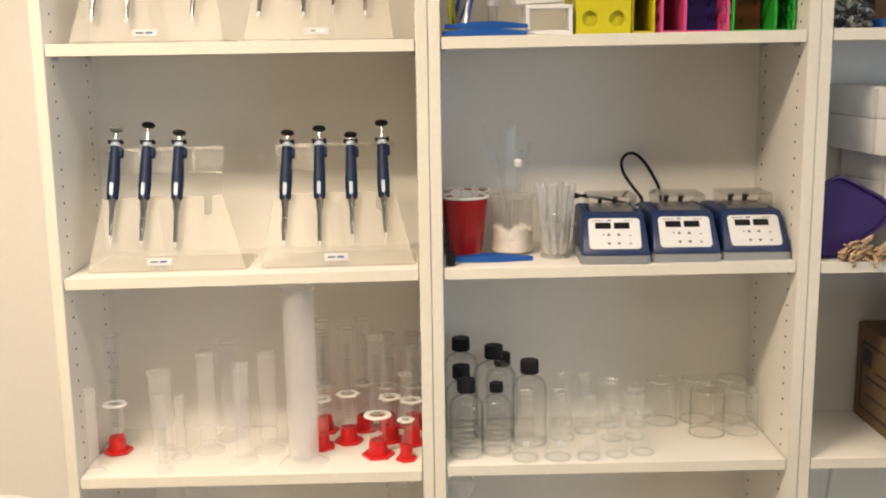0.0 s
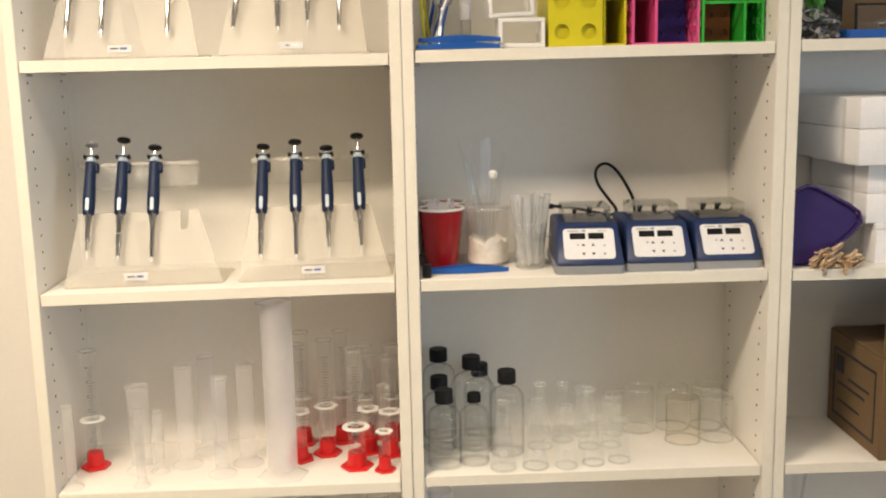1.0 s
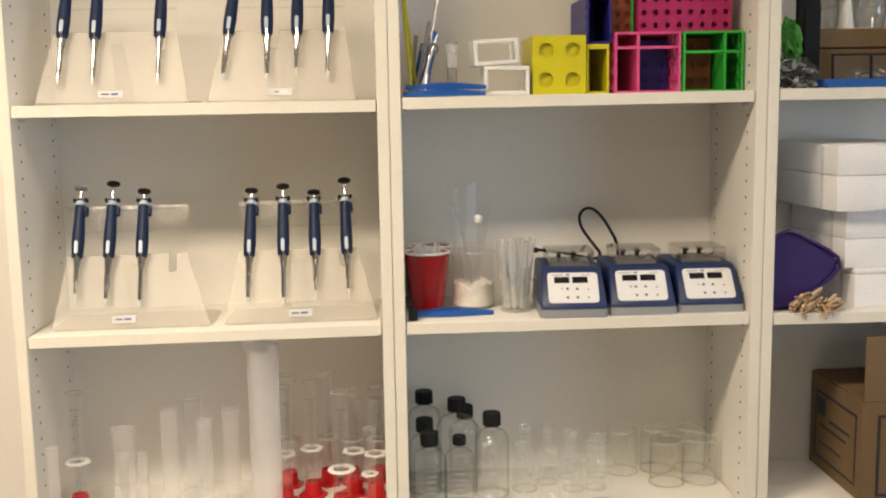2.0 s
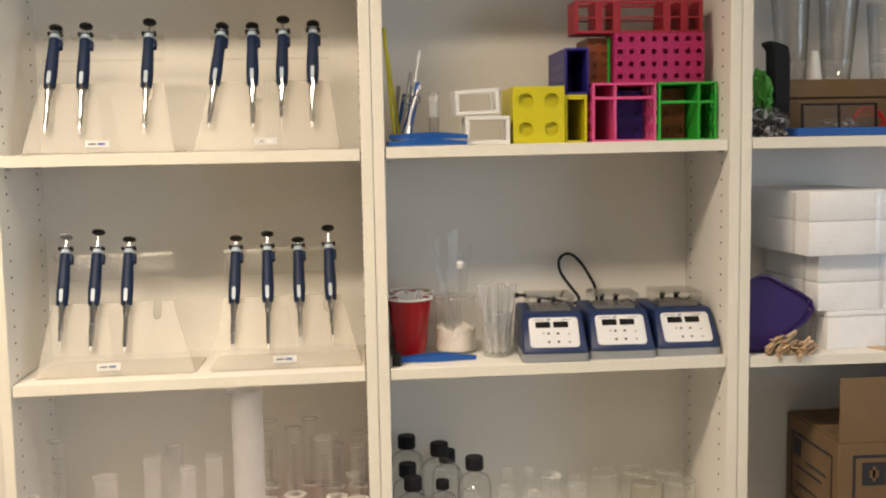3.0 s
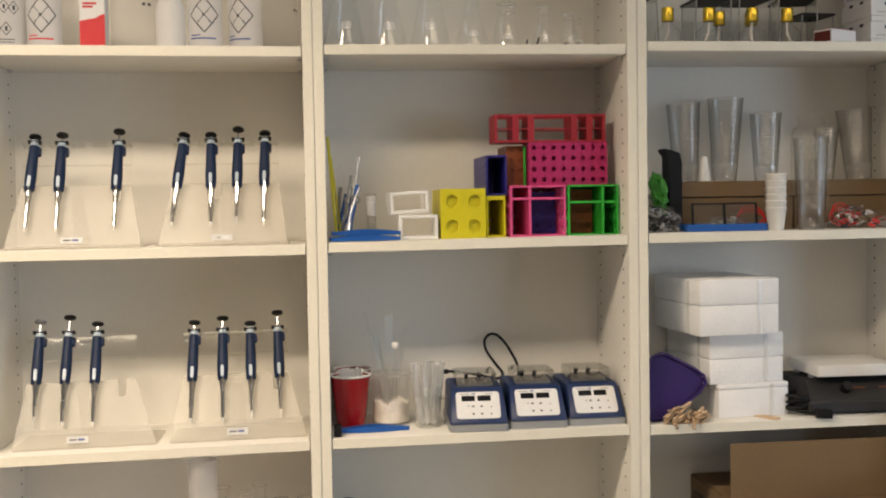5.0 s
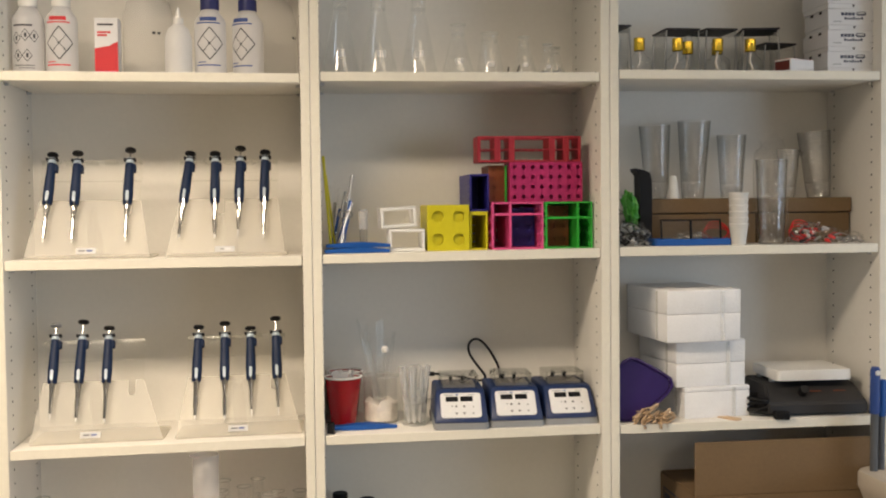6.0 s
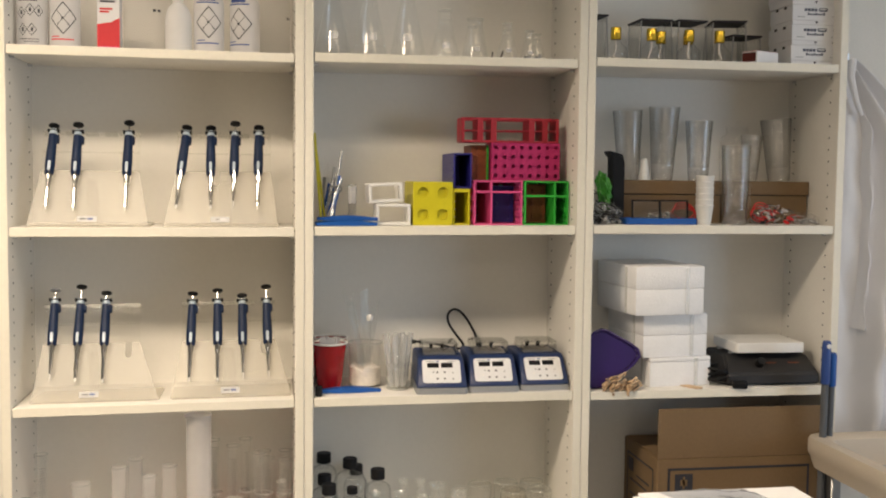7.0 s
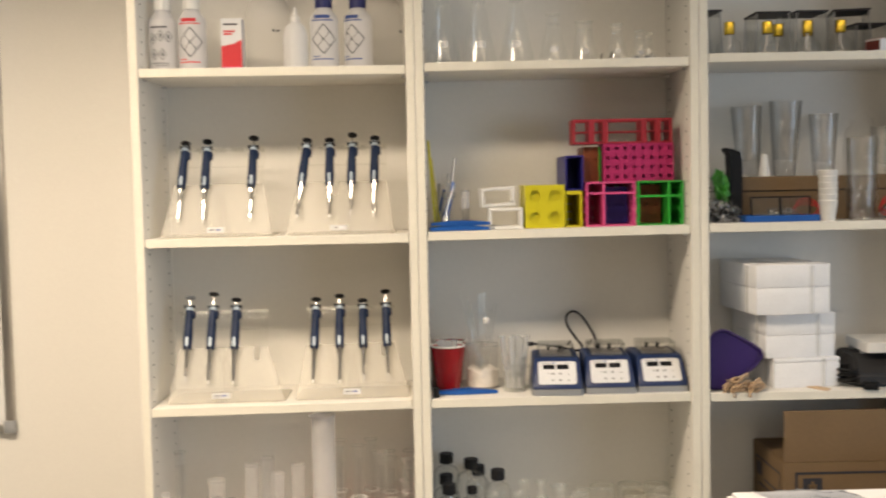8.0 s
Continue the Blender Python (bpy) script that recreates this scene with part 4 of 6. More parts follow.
def side(m=None):
    """Turns an outline in x and z to stand in y and z."""
    f = Matrix(((0, 1, 0, 0), (1, 0, 0, 0), (0, 0, 1, 0), (0, 0, 0, 1)))
    return f if m is None else m @ f


RACKG = "coloured tube racks"


def open_rack(x0, x1, y0, d, z0, z1, material, bars, label, side_holes=0, back=True):
    """A tube rack on its side: open towards the front, solid or holed side walls, inner dividers. bars: ('v', share) or ('h', share)."""
    w, h = x1 - x0, z1 - z0
    r = thing("tube_rack", ((x0 + x1) / 2, y0, z0), label, "tube rack", RACKG)
    t = 0.0045
    for name, s in (("side_wall", -1), ("side_wall", 1)):
        bm = B()
        if side_holes:
            holed(bm, d, h, t, 6, side_holes, h / side_holes * 0.36, pose(s * (w / 2) - (t if s > 0 else 0), d / 2, 0) @ side())
        else:
            box(bm, min(s * w / 2, s * (w / 2 - t)), max(s * w / 2, s * (w / 2 - t)), 0, d, 0, h, 0.0008)
        part(name, bm, material, r)
    bm = B()
    box(bm, -w / 2 + t, w / 2 - t, 0.0004, d, 0, t, 0.0006)
    part("bottom_wall", bm, material, r)
    bm = B()
    box(bm, -w / 2 + t, w / 2 - t, 0.0004, d, h - t, h, 0.0006)
    part("top_wall", bm, material, r)
    for kind, u in bars:
        bm = B()
        if kind == "v":
            x = -w / 2 + u * w
            box(bm, x - 0.0028, x + 0.0028, 0.002, d - 0.002, t, h - t, 0.0006)
        else:
            z = u * h
            box(bm, -w / 2 + t, w / 2 - t, 0.0012, 0.010, z - 0.0028, z + 0.0028, 0.0006)
        part("divider", bm, material, r)
    if back:
        bm = B()
        holed(bm, w - 2 * t, h - 2 * t, t * 0.6, 4, 4, min(w, h) * 0.07, pose(0, d - t * 0.6, t))
        part("back_wall", bm, material, r)
    return r


# yellow rack with large round holes, and another one beside it
yr = thing("tube_rack", (0.330, 0.055, Z2), "yellow plastic tube rack with four large holes", "tube rack", RACKG)
bm = B()
holed(bm, 0.103, 0.112, 0.004, 2, 2, 0.0145)
part("front_wall", bm, YELLOW, yr)
bm = B()
holed(bm, 0.103, 0.112, 0.004, 2, 2, 0.0145, pose(0, 0.164, 0))
part("back_wall", bm, YELLOW, yr)
for xa in (-0.0515, 0.0475):
    bm = B()
    box(bm, xa, xa + 0.004, 0.0044, 0.1636, 0.0003, 0.1118, 0.0006)
    part("side_wall", bm, YELLOW, yr)
for za in (0.0004, 0.107):
    bm = B()
    box(bm, -0.0472, 0.0472, 0.0044, 0.1636, za, za + 0.004, 0.0006)
    part("shelf_wall", bm, YELLOW, yr)
bm = B()
box(bm, -0.0472, 0.0472, 0.0085, 0.012, 0.005, 0.1065, 0.0006)
part("mid_wall", bm, YELLOW, yr)
open_rack(0.3845, 0.429, 0.065, 0.17, Z2, Z2 + 0.095, YELLOW, [("h", 0.93)], "yellow plastic tube rack lying on its side")
open_rack(0.439, 0.568, 0.060, 0.18, Z2, Z2 + 0.117, PINK, [("v", 0.36), ("h", 0.745)], "pink plastic tube rack with open compartments", 4)
open_rack(0.573, 0.692, 0.060, 0.18, Z2, Z2 + 0.117, GREEN, [("v", 0.70), ("h", 0.66)], "green plastic tube rack with open compartments", 4)
# things seen inside the open racks
for nm, x0, x1, y0, z1, material, lab in (("tube_rack", 0.494, 0.560, 0.130, 0.098, INDIGO, "dark blue rack tucked inside the pink rack"), ("tube_rack", 0.592, 0.648, 0.130, 0.102, ORANGE, "rust orange rack tucked inside the green rack")):
    r = thing(nm, ((x0 + x1) / 2, y0, Z2 + 0.005), lab, "tube rack", RACKG)
    bm = B()
    holed(bm, x1 - x0, z1, 0.004, 2, 3, 0.007)
    part("front_wall", bm, material, r)
    bm = B()
    box(bm, -(x1 - x0) / 2, (x1 - x0) / 2, 0.0045, 0.085, 0, z1 - 0.002, 0.001)
    part("core", bm, material, r)
# indigo rack on top of the yellow ones
ir = open_rack(0.386, 0.434, 0.070, 0.185, Z2 + 0.0957, Z2 + 0.187, INDIGO, [], "dark blue plastic tube rack with slotted side", back=False)
bm = B()
box(bm, -0.019, 0.019, 0.15, 0.155, 0.005, 0.086)
part("back_wall", bm, INDIGO, ir)
for k in range(4):
    bm = B()
    box(bm, -0.0253, -0.0237, 0.006, 0.178, 0.006 + k * 0.020, 0.017 + k * 0.020, 0.0005)
    part("slat", bm, INDIGO, ir)
# magenta rack, face full of holes
mg = thing("tube_rack", (0.579, 0.075, Z2 + 0.1175), "magenta plastic rack with four rows of holes", "tube rack", RACKG)
bm = B()
holed(bm, 0.184, 0.098, 0.004, 8, 4, 0.0055, None)
part("front_wall", bm, MAGENTA, mg)
bm = B()
box(bm, -0.0878, 0.0878, 0.012, 0.015, 0.005, 0.093)
part("mid_wall", bm, MAGENTA, mg)
for a in ((-0.0920, -0.0880, 0.0044, 0.085, 0.0003, 0.0978), (0.0880, 0.0920, 0.0044, 0.085, 0.0003, 0.0978), (-0.0878, 0.0878, 0.0044, 0.085, 0.0003, 0.0043), (-0.0878, 0.0878, 0.0044, 0.085, 0.0938, 0.0978), (-0.0878, 0.0878, 0.082, 0.085, 0.005, 0.093)):
    bm = B()
    box(bm, *a, 0.0006)
    part("wall", bm, MAGENTA, mg)
og = thing("tube_rack", (0.4615, 0.105, Z2 + 0.1175), "rust orange plastic rack standing on end", "tube rack", RACKG)
bm = B()
holed(bm, 0.046, 0.092, 0.004, 2, 4, 0.0062)
part("front_wall", bm, ORANGE, og)
bm = B()
box(bm, -0.023, 0.023, 0.0045, 0.11, 0, 0.092, 0.001)
part("core", bm, ORANGE, og)
bm = B()
box(bm, 0.0178, 0.0226, -0.006, -0.0006, 0, 0.092, 0.0008)
part("green_edge", bm, GREEN, og, "green plastic strip")
# red open rack across the top
rr = thing("tube_rack", (0.540, 0.085, Z2 + 0.2160), "red plastic open frame rack lying on top", "tube rack", RACKG)
for y in (0.0, 0.066):
    for z in (0.0, 0.030, 0.059):
        bm = B()
        box(bm, -0.130, 0.130, y, y + 0.004, z, z + (0.006 if z != 0.030 else 0.003), 0.0006)
        part("long_rail", bm, REDRACK, rr)
for x in (-0.130, -0.088, -0.052, 0.050, 0.086, 0.124):
    bm = B()
    box(bm, x - 0.0015, x + (0.014 if abs(x) < 0.12 else 0.006), -0.0012, 0.071, 0.0004, 0.0646, 0.0006)
    part("cross_frame", bm, REDRACK, rr)
bm = B()
box(bm, -0.129, 0.129, 0.0045, 0.0655, 0.0003, 0.0025, 0.0004)
part("tray", bm, REDRACK, rr)


# white framed slide boxes
def frame_box(m, w, h, d, label):
    f = thing("frame_box", m, label, "frame box", "white frame boxes")
    t = 0.0078
    for nm, a in (("front_frame", 0.0), ("back_frame", d - 0.006)):
        for q in ((-w / 2, w / 2, 0, t), (-w / 2, w / 2, h - t, h), (-w / 2, -w / 2 + t, t, h - t), (w / 2 - t, w / 2, t, h - t)):
            bm = B()
            box(bm, q[0], q[1], a, a + 0.006, q[2] + (0.0002 if q[2] == t else 0), q[3], 0.001)
            part("frame_bar", bm, WHITEP, f)
    for x in (-w / 2, w / 2 - 0.003):
        bm = B()
        box(bm, x + 0.0003, x + 0.0027, 0.0062, d - 0.0062, 0.001, h - 0.001)
        part("side_plate", bm, WHITEP, f, "white side plate")
    for z in (0.001, h - 0.0025):
        bm = B()
        box(bm, -w / 2 + 0.003, w / 2 - 0.003, 0.0062, d - 0.0062, z, z + 0.0015)
        part("plate", bm, ACRYL, f, "clear plate")
    return f


frame_box((0.227, 0.045, Z2), 0.088, 0.055, 0.08, "white framed clear box standing on the shelf")
frame_box(pose(0.211, 0.066, Z2 + 0.0580, 0, -3.5, 3), 0.088, 0.050, 0.07, "white framed clear box tilted on another")

# tools leaning in the corner
tl = thing("centrifuge_tube", (0.124, 0.080, Z2), "clear plastic centrifuge tube with a pale label", "tube")
bm = B()
lathe(bm, [(0, 0), (0.006, 0), (0.0095, 0.012), (0.0098, 0.098), (0.0105, 0.102), (0.0095, 0.104)], 18)
part("tube_wall", bm, CUPP, tl)
bm = B()
lathe(bm, [(0.0100, 0.055), (0.0101, 0.0555), (0.0101, 0.083), (0.0100, 0.0835)], 18)
part("label", bm, POLYD, tl, "pale label")
bm = B()
lathe(bm, [(0, 0.0845), (0.0112, 0.0845), (0.0112, 0.098), (0, 0.098)], 18)
part("cap", bm, POLYD, tl)


def rod_thing(name, pts, r, material, label, cat, group="tools in the corner", r2=None):
    t = thing(name, (pts[0][0], pts[0][1], pts[0][2]), label, cat, group)
    bm = B()
    o = Vector(pts[0])
    tube(bm, [Vector(p) - o for p in pts], r, 8, r2)
    part("rod", bm, material, t)
    return t


rod_thing("yellow_stick", [(0.046, 0.085, Z2 + 0.003), (0.037, 0.10, Z2 + 0.12), (0.0295, 0.13, Z2 + 0.235)], 0.0035, YELLOW, "yellow plastic stick leaning in the corner", "stick")
rod_thing("yellow_stick", [(0.056, 0.09, Z2 + 0.003), (0.046, 0.12, Z2 + 0.10), (0.036, 0.16, Z2 + 0.19)], 0.0025, YELLOW, "thin yellow plastic stick leaning in the corner", "stick")
for i, (xa, xb, zt) in enumerate(((0.048, 0.056, 0.17), (0.040, 0.046, 0.16), (0.060, 0.066, 0.155))):
    rod_thing("glass_rod", [(xa, 0.10 + 0.02 * i, Z2 + 0.003), (xb, 0.12 + 0.02 * i, Z2 + zt)], 0.0026, GLASSB, "clear glass stirring rod leaning in the corner", "glass rod")
rod_thing("steel_spatula", [(0.072, 0.075, Z2 + 0.003), (0.086, 0.10, Z2 + 0.11), (0.100, 0.12, Z2 + 0.188)], 0.0022, STEEL, "thin steel spatula leaning with its dark handle", "spatula", r2=0.0034)
rod_thing("steel_spatula", [(0.062, 0.070, Z2 + 0.003), (0.080, 0.085, Z2 + 0.07), (0.098, 0.10, Z2 + 0.118)], 0.0024, STEEL, "short steel spatula leaning in the corner", "spatula", r2=0.0045)
for i, (xb, zt) in enumerate(((0.094, 0.125), (0.082, 0.100), (0.090, 0.088))):
    rod_thing("blue_stick", [(0.066 + 0.004 * i, 0.075 + 0.01 * i, Z2 + 0.003), ((0.07 + xb) / 2, 0.09, Z2 + zt * 0.55), (xb, 0.10, Z2 + zt)], 0.0036, SKYBLUE, "blue plastic stick leaning in the corner", "stick", r2=0.0040)
rnd = random.Random(12)
for i in range(13):
    xa, xb, zt = 0.040 + rnd.random() * 0.03, 0.042 + rnd.random() * 0.062, 0.09 + rnd.random() * 0.085
    material, nm, lab = ((STEEL, "steel_spatula", "thin steel spatula leaning in the corner"), (GLASSB, "glass_rod", "clear glass stirring rod leaning in the corner"), (SKYBLUE, "blue_stick", "blue plastic stick leaning in the corner"))[i % 3]
    rod_thing(nm, [(xa, 0.09 + rnd.random() * 0.05, Z2 + 0.003), ((xa + xb) / 2, 0.11 + rnd.random() * 0.03, Z2 + zt * 0.5), (xb, 0.13 + rnd.random() * 0.05, Z2 + zt)], 0.0022, material, lab, nm.split("_")[1], r2=0.0034)
sc = thing("scissors", (0.070, 0.07, Z2 + 0.003), "steel scissors standing among the sticks", "scissors", "tools in the corner")
bm = B()
tube(bm, [(0, 0, 0), (0.010, 0.02, 0.075)], 0.0028, 6)
part("blade", bm, STEEL, sc)
for dx in (0.004, 0.019):
    bm = B()
    ring = [(0.0085 * math.cos(a) + dx, 0.02, 0.0085 * math.sin(a) + 0.088) for a in [2 * math.pi * k / 14 for k in range(15)]]
    tube(bm, ring, 0.0022, 6)
    part("finger_ring", bm, STEEL, sc)
FB = "blue plastic forceps heaped on the shelf"
for i, (x, y, z, a) in enumerate(((0.034, 0.020, 0, 3), (0.032, 0.052, 0, -5), (0.036, 0.036, 0.0125, -1), (0.034, 0.070, 0, -10))):
    f = copy_thing(fc, pose(x, y, Z2 + z, 0, 0, a))
    tagged(f, FB, group="heap of blue forceps")


# ---- second shelf, right bookcase ----
Z1, Z2, Z3, Z4 = tops(RIGHT)
def cup_stack(x, y, z, r0, r1, h, n, label, lean=(0, 0), material=CUPP, group="stacks of clear cups"):
    """Nested cups, mouth up: rims show as rings up the stack."""
    s = thing("cup_stack", pose(x, y, z, lean[1], lean[0]), label, "cup stack", group)
    ch = h * 0.22
    bm = B()
    lathe(bm, [(0, 0.001), (r0 * 0.95, 0), (r0, 0.003), (r0 + (r1 - r0) * 0.25, ch)], 28)
    part("lowest_cup", bm, material, s)
    step = (h - ch) / n
    for k in range(n):
        z1 = ch + k * step
        rk = r0 + (r1 - r0) * (0.25 + 0.75 * (k + 1) / n)
        bm = B()
        lathe(bm, [(rk * 0.962, z1)] + [(rk * 0.965 + 0.0006 * math.cos(a), z1 + step * (0.5 + 0.42 * math.sin(a))) for a in (-1.4, -0.9, -0.45, 0, 0.45, 0.9, 1.4)] + [(rk * 0.962, z1 + step)], 28)
        part("cup_rim", bm, CUPR, s)
    return s


CS = "tall stack of nested clear plastic cups"
BOXT = Z2 + 0.1185
cup_stack(0.905, 0.200, BOXT, 0.029, 0.042, 0.193, 24, CS, (-2, 0))
cup_stack(1.005, 0.205, BOXT, 0.029, 0.044, 0.205, 26, CS, (1, 0))
cup_stack(1.112, 0.205, BOXT, 0.027, 0.039, 0.168, 18, "shorter stack of clear plastic cups")
cup_stack(1.358, 0.205, BOXT, 0.030, 0.044, 0.178, 16, "leaning stack of clear plastic cups", (-5, 0))
cup_stack(1.270, 0.215, BOXT, 0.022, 0.030, 0.13, 12, "small stack of clear plastic cups", (3, 0))
fs = cup_stack(1.156, 0.055, Z2, 0.031, 0.0400, 0.215, 28, "tall bagged stack of clear plastic cups")
bm = B()
vs = lathe(bm, [(0.030, 0.002), (0.042, 0.05), (0.044, 0.20), (0.043, 0.225), (0.038, 0.235), (0.030, 0.246), (0.027, 0.258), (0.030, 0.268)], 30)
for v in vs:
    q = 0.010 * noise.noise(Vector((v.co.x * 40, v.co.y * 40, v.co.z * 25)))
    v.co.x += q * 0.6
    v.co.z += q * (v.co.z > 0.2) * 2.4
    v.co.y += q * (v.co.z > 0.2)
part("bag", bm, BAGP, fs, "thin crumpled clear bag")
# flat cardboard boxes under the cups
for x0, x1, y0, lab in ((0.866, 1.150, 0.135, "flat brown cardboard box carrying clear cups"), (1.156, 1.412, 0.140, "flat brown cardboard box with a dark seam")):
    cbx = thing("cardboard_box", ((x0 + x1) / 2, y0, Z2), lab, "cardboard box", "flat boxes")
    w = x1 - x0
    bm = B()
    box(bm, -w / 2, w / 2, 0, 0.128, 0, 0.078, 0.002)
    part("tray", bm, CARD, cbx)
    bm = B()
    box(bm, -w / 2 - 0.003, w / 2 + 0.003, -0.004, 0.131, 0.080, 0.118, 0.002)
    part("lid", bm, CARD, cbx)
    # dark strip in the gap under the lid paints its shade
    bm = B()
    box(bm, -w / 2 + 0.002, w / 2 - 0.002, 0.0015, 0.12, 0.0775, 0.0805)
    part("seam", bm, DARK, cbx)
pc2 = thing("paper_cup_stack", (1.063, 0.040, Z2), "stack of small white paper cups", "cup stack")
for k in range(6):
    bm = B()
    z = 0.0 + k * 0.0155
    lathe(bm, [(0.0165, z), (0.0175, z + 0.002), (0.0235, z + 0.050), (0.0248, z + 0.052), (0.0235, z + 0.0545), (0.0222, z + 0.050), (0.016, z + 0.004), (0, z + 0.004)], 24)
    part("paper_cup", bm, WHITEP, pc2)
cn = thing("plastic_cone", (0.932, 0.150, BOXT), "small white plastic cone on a cardboard box", "cone")
bm = B()
lathe(bm, [(0, 0), (0.0165, 0), (0.0165, 0.003), (0.0075, 0.057), (0.006, 0.059), (0, 0.059)], 22)
part("cone_body", bm, WHITEP, cn)
bt = thing("blue_tray", (0.945, 0.040, Z2), "bright blue shallow plastic tray", "tray")
bm = B()
box(bm, -0.096, 0.096, 0, 0.075, 0, 0.004, 0.001)
part("tray_floor", bm, SKYBLUE, bt)
for q in ((-0.096, 0.096, -0.003, 0.0), (-0.096, 0.096, 0.075, 0.078), (-0.099, -0.096, 0, 0.075), (0.096, 0.099, 0, 0.075)):
    bm = B()
    box(bm, *q, 0, 0.017, 0.001)
    part("tray_wall", bm, SKYBLUE, bt)
for x, y, a in ((0.905, 0.048, 0), (0.984, 0.052, -2)):
    fr = thing("framed_slide", pose(x, y, Z2 + 0.0045, -6, 0, a), "clear slide in a thin black frame", "slide", "black framed slides")
    w, h = 0.080, 0.062
    for q in ((-w / 2, w / 2, 0, .004), (-w / 2, w / 2, h - .004, h), (-w / 2, -w / 2 + .004, .0042, h - .0042), (w / 2 - .004, w / 2, .0042, h - .0042)):
        bm = B()
        box(bm, q[0], q[1], 0, 0.005, q[2], q[3], 0.0005)
        part("frame_bar", bm, BLACK, fr)
    bm = B()
    box(bm, -w / 2 + .003, w / 2 - .003, 0.002, 0.003, .003, h - .003)
    part("pane", bm, CUPP, fr)
bo = thing("black_case", (0.838, 0.095, Z2), "tall narrow black plastic case", "case")
bm = B()
slab(bm, [(-0.012, 0), (0.020, 0), (0.020, 0.16), (0.015, 0.185), (-0.006, 0.192), (-0.024, 0.196), (-0.024, 0.190), (-0.011, 0.178)], 0.05)
bmesh.ops.bevel(bm, geom=list(bm.edges), offset=0.002, segments=2, affect="EDGES")
part("case_body", bm, BLACK, bo)
rw = thing("red_cable", (1.03, 0.10, Z2 + 0.004), "red insulated cable coiled behind a tray", "cable", "red cables")
bm = B()
tube(bm, [(0.05 * math.cos(a) * (1 - a * 0.02), 0.012 * math.sin(a), 0.028 + 0.034 * math.sin(a) + 0.002 * a) for a in [k * 0.35 for k in range(46)]], 0.0028, 7)
part("cord", bm, REDP, rw)
rw.scale = (0.8, 0.8, 0.6)
rw2 = copy_thing(rw, pose(1.245, 0.075, Z2 + 0.004, 0, 0, 15))
rw2.scale = (0.8, 0.8, 0.62)
tagged(rw2, "red insulated cable in a clear bag")


def crumple(name, x, y, z, sx, sy, sz, seed, material, label, cat, group=""):
    """A crumpled plastic bag: a lumpy, creased closed sheet with a flat underside."""
    t = thing(name, (x, y, z), label, cat, group)
    bm = B()
    bmesh.ops.create_icosphere(bm, subdivisions=4, radius=1)
    for v in bm.verts:
        d = v.co.normalized()
        q = noise.noise(d * 2.3 + Vector((seed, 0, 0))) * 0.35 + abs(noise.noise(d * 5.1 + Vector((0, seed, 0)))) * 0.30 - abs(noise.noise(d * 9 + Vector((0, 0, seed)))) * 0.16
        v.co = d * (0.85 + q)
        v.co = Vector((v.co.x * sx, v.co.y * sy, max(-0.55, v.co.z) * sz + 0.55 * sz))
    part("bag_film", bm, material, t)
    return t


def small_parts(x, y, z, sx, sy, sz, seed, mats, parent, n=26):
    rnd = random.Random(seed)
    for i in range(n):
        a, q = rnd.uniform(0, 6.28), math.sqrt(rnd.random())
        bm = B()
        L = rnd.uniform(0.010, 0.022)
        p = Vector((q * math.cos(a) * sx, q * math.sin(a) * sy, rnd.random() * sz * (1 - q * 0.6) + 0.004))
        if i % 3 == 0:
            lathe(bm, [(0, 0), (0.004, 0), (0.005, L * 0.4), (0.003, L), (0, L)], 8, Matrix.Translation(p) @ Euler((rnd.uniform(0, 3), rnd.uniform(0, 3), 0)).to_matrix().to_4x4())
        elif i % 3 == 1:
            box(bm, -L / 2, L / 2, -0.003, 0.003, -0.002, 0.002, 0.0006, 1, Matrix.Translation(p) @ Euler((rnd.uniform(-.6, .6), rnd.uniform(-.6, .6), rnd.uniform(0, 3))).to_matrix().to_4x4())
        else:
            tube(bm, [p + Vector((L * math.cos(b), 0.3 * L * math.sin(b), L * 0.5 * math.sin(b))) for b in [k * 0.5 for k in range(10)]], 0.0012, 5)
        part("small_part", bm, mats[i % len(mats)], parent)


c1 = crumple("parts_bag", 0.795, 0.060, Z2, 0.046, 0.045, 0.042, 3, BAGP, "clear bag of small metal and plastic parts", "bag", "clear bags of parts")
small_parts(0, 0, 0, 0.040, 0.034, 0.06, 2, [STEEL, BLACK, POLYD, CHARCOAL], c1, 48)
c2 = crumple("parts_bag", 0.785, 0.150, Z2, 0.034, 0.050, 0.085, 8, BAGP, "tall clear bag of dark metal parts", "bag", "clear bags of parts")
small_parts(0, 0, 0, 0.028, 0.04, 0.11, 4, [STEEL, BLACK, BLACK], c2, 26)
c3 = crumple("parts_bag", 1.275, 0.070, Z2, 0.070, 0.050, 0.034, 12, BAGP, "clear bag of red and dark parts", "bag", "clear bags of parts")
small_parts(0, 0, 0, 0.062, 0.04, 0.060, 6, [REDP, BLACK, POLYD, STEEL, CHARCOAL], c3, 46)
c4 = crumple("parts_bag", 1.365, 0.065, Z2, 0.042, 0.045, 0.022, 17, BAGP, "flat clear bag of pale plastic parts", "bag", "clear bags of parts")
small_parts(0, 0, 0, 0.034, 0.032, 0.02, 7, [POLYD, GREYP, STEEL], c4, 18)
c5 = crumple("parts_bag", 0.945, 0.062, Z2 + 0.005, 0.060, 0.010, 0.024, 23, BAGP, "clear bag of metal rings in a blue tray", "bag", "clear bags of parts")
small_parts(0, 0, 0, 0.05, 0.008, 0.03, 9, [STEEL, POLYD, STEEL], c5, 22)
gb = thing("green_bag", (0.803, 0.105, Z2 + 0.06), "crumpled green plastic bag among clear bags", "bag")
bm = B()
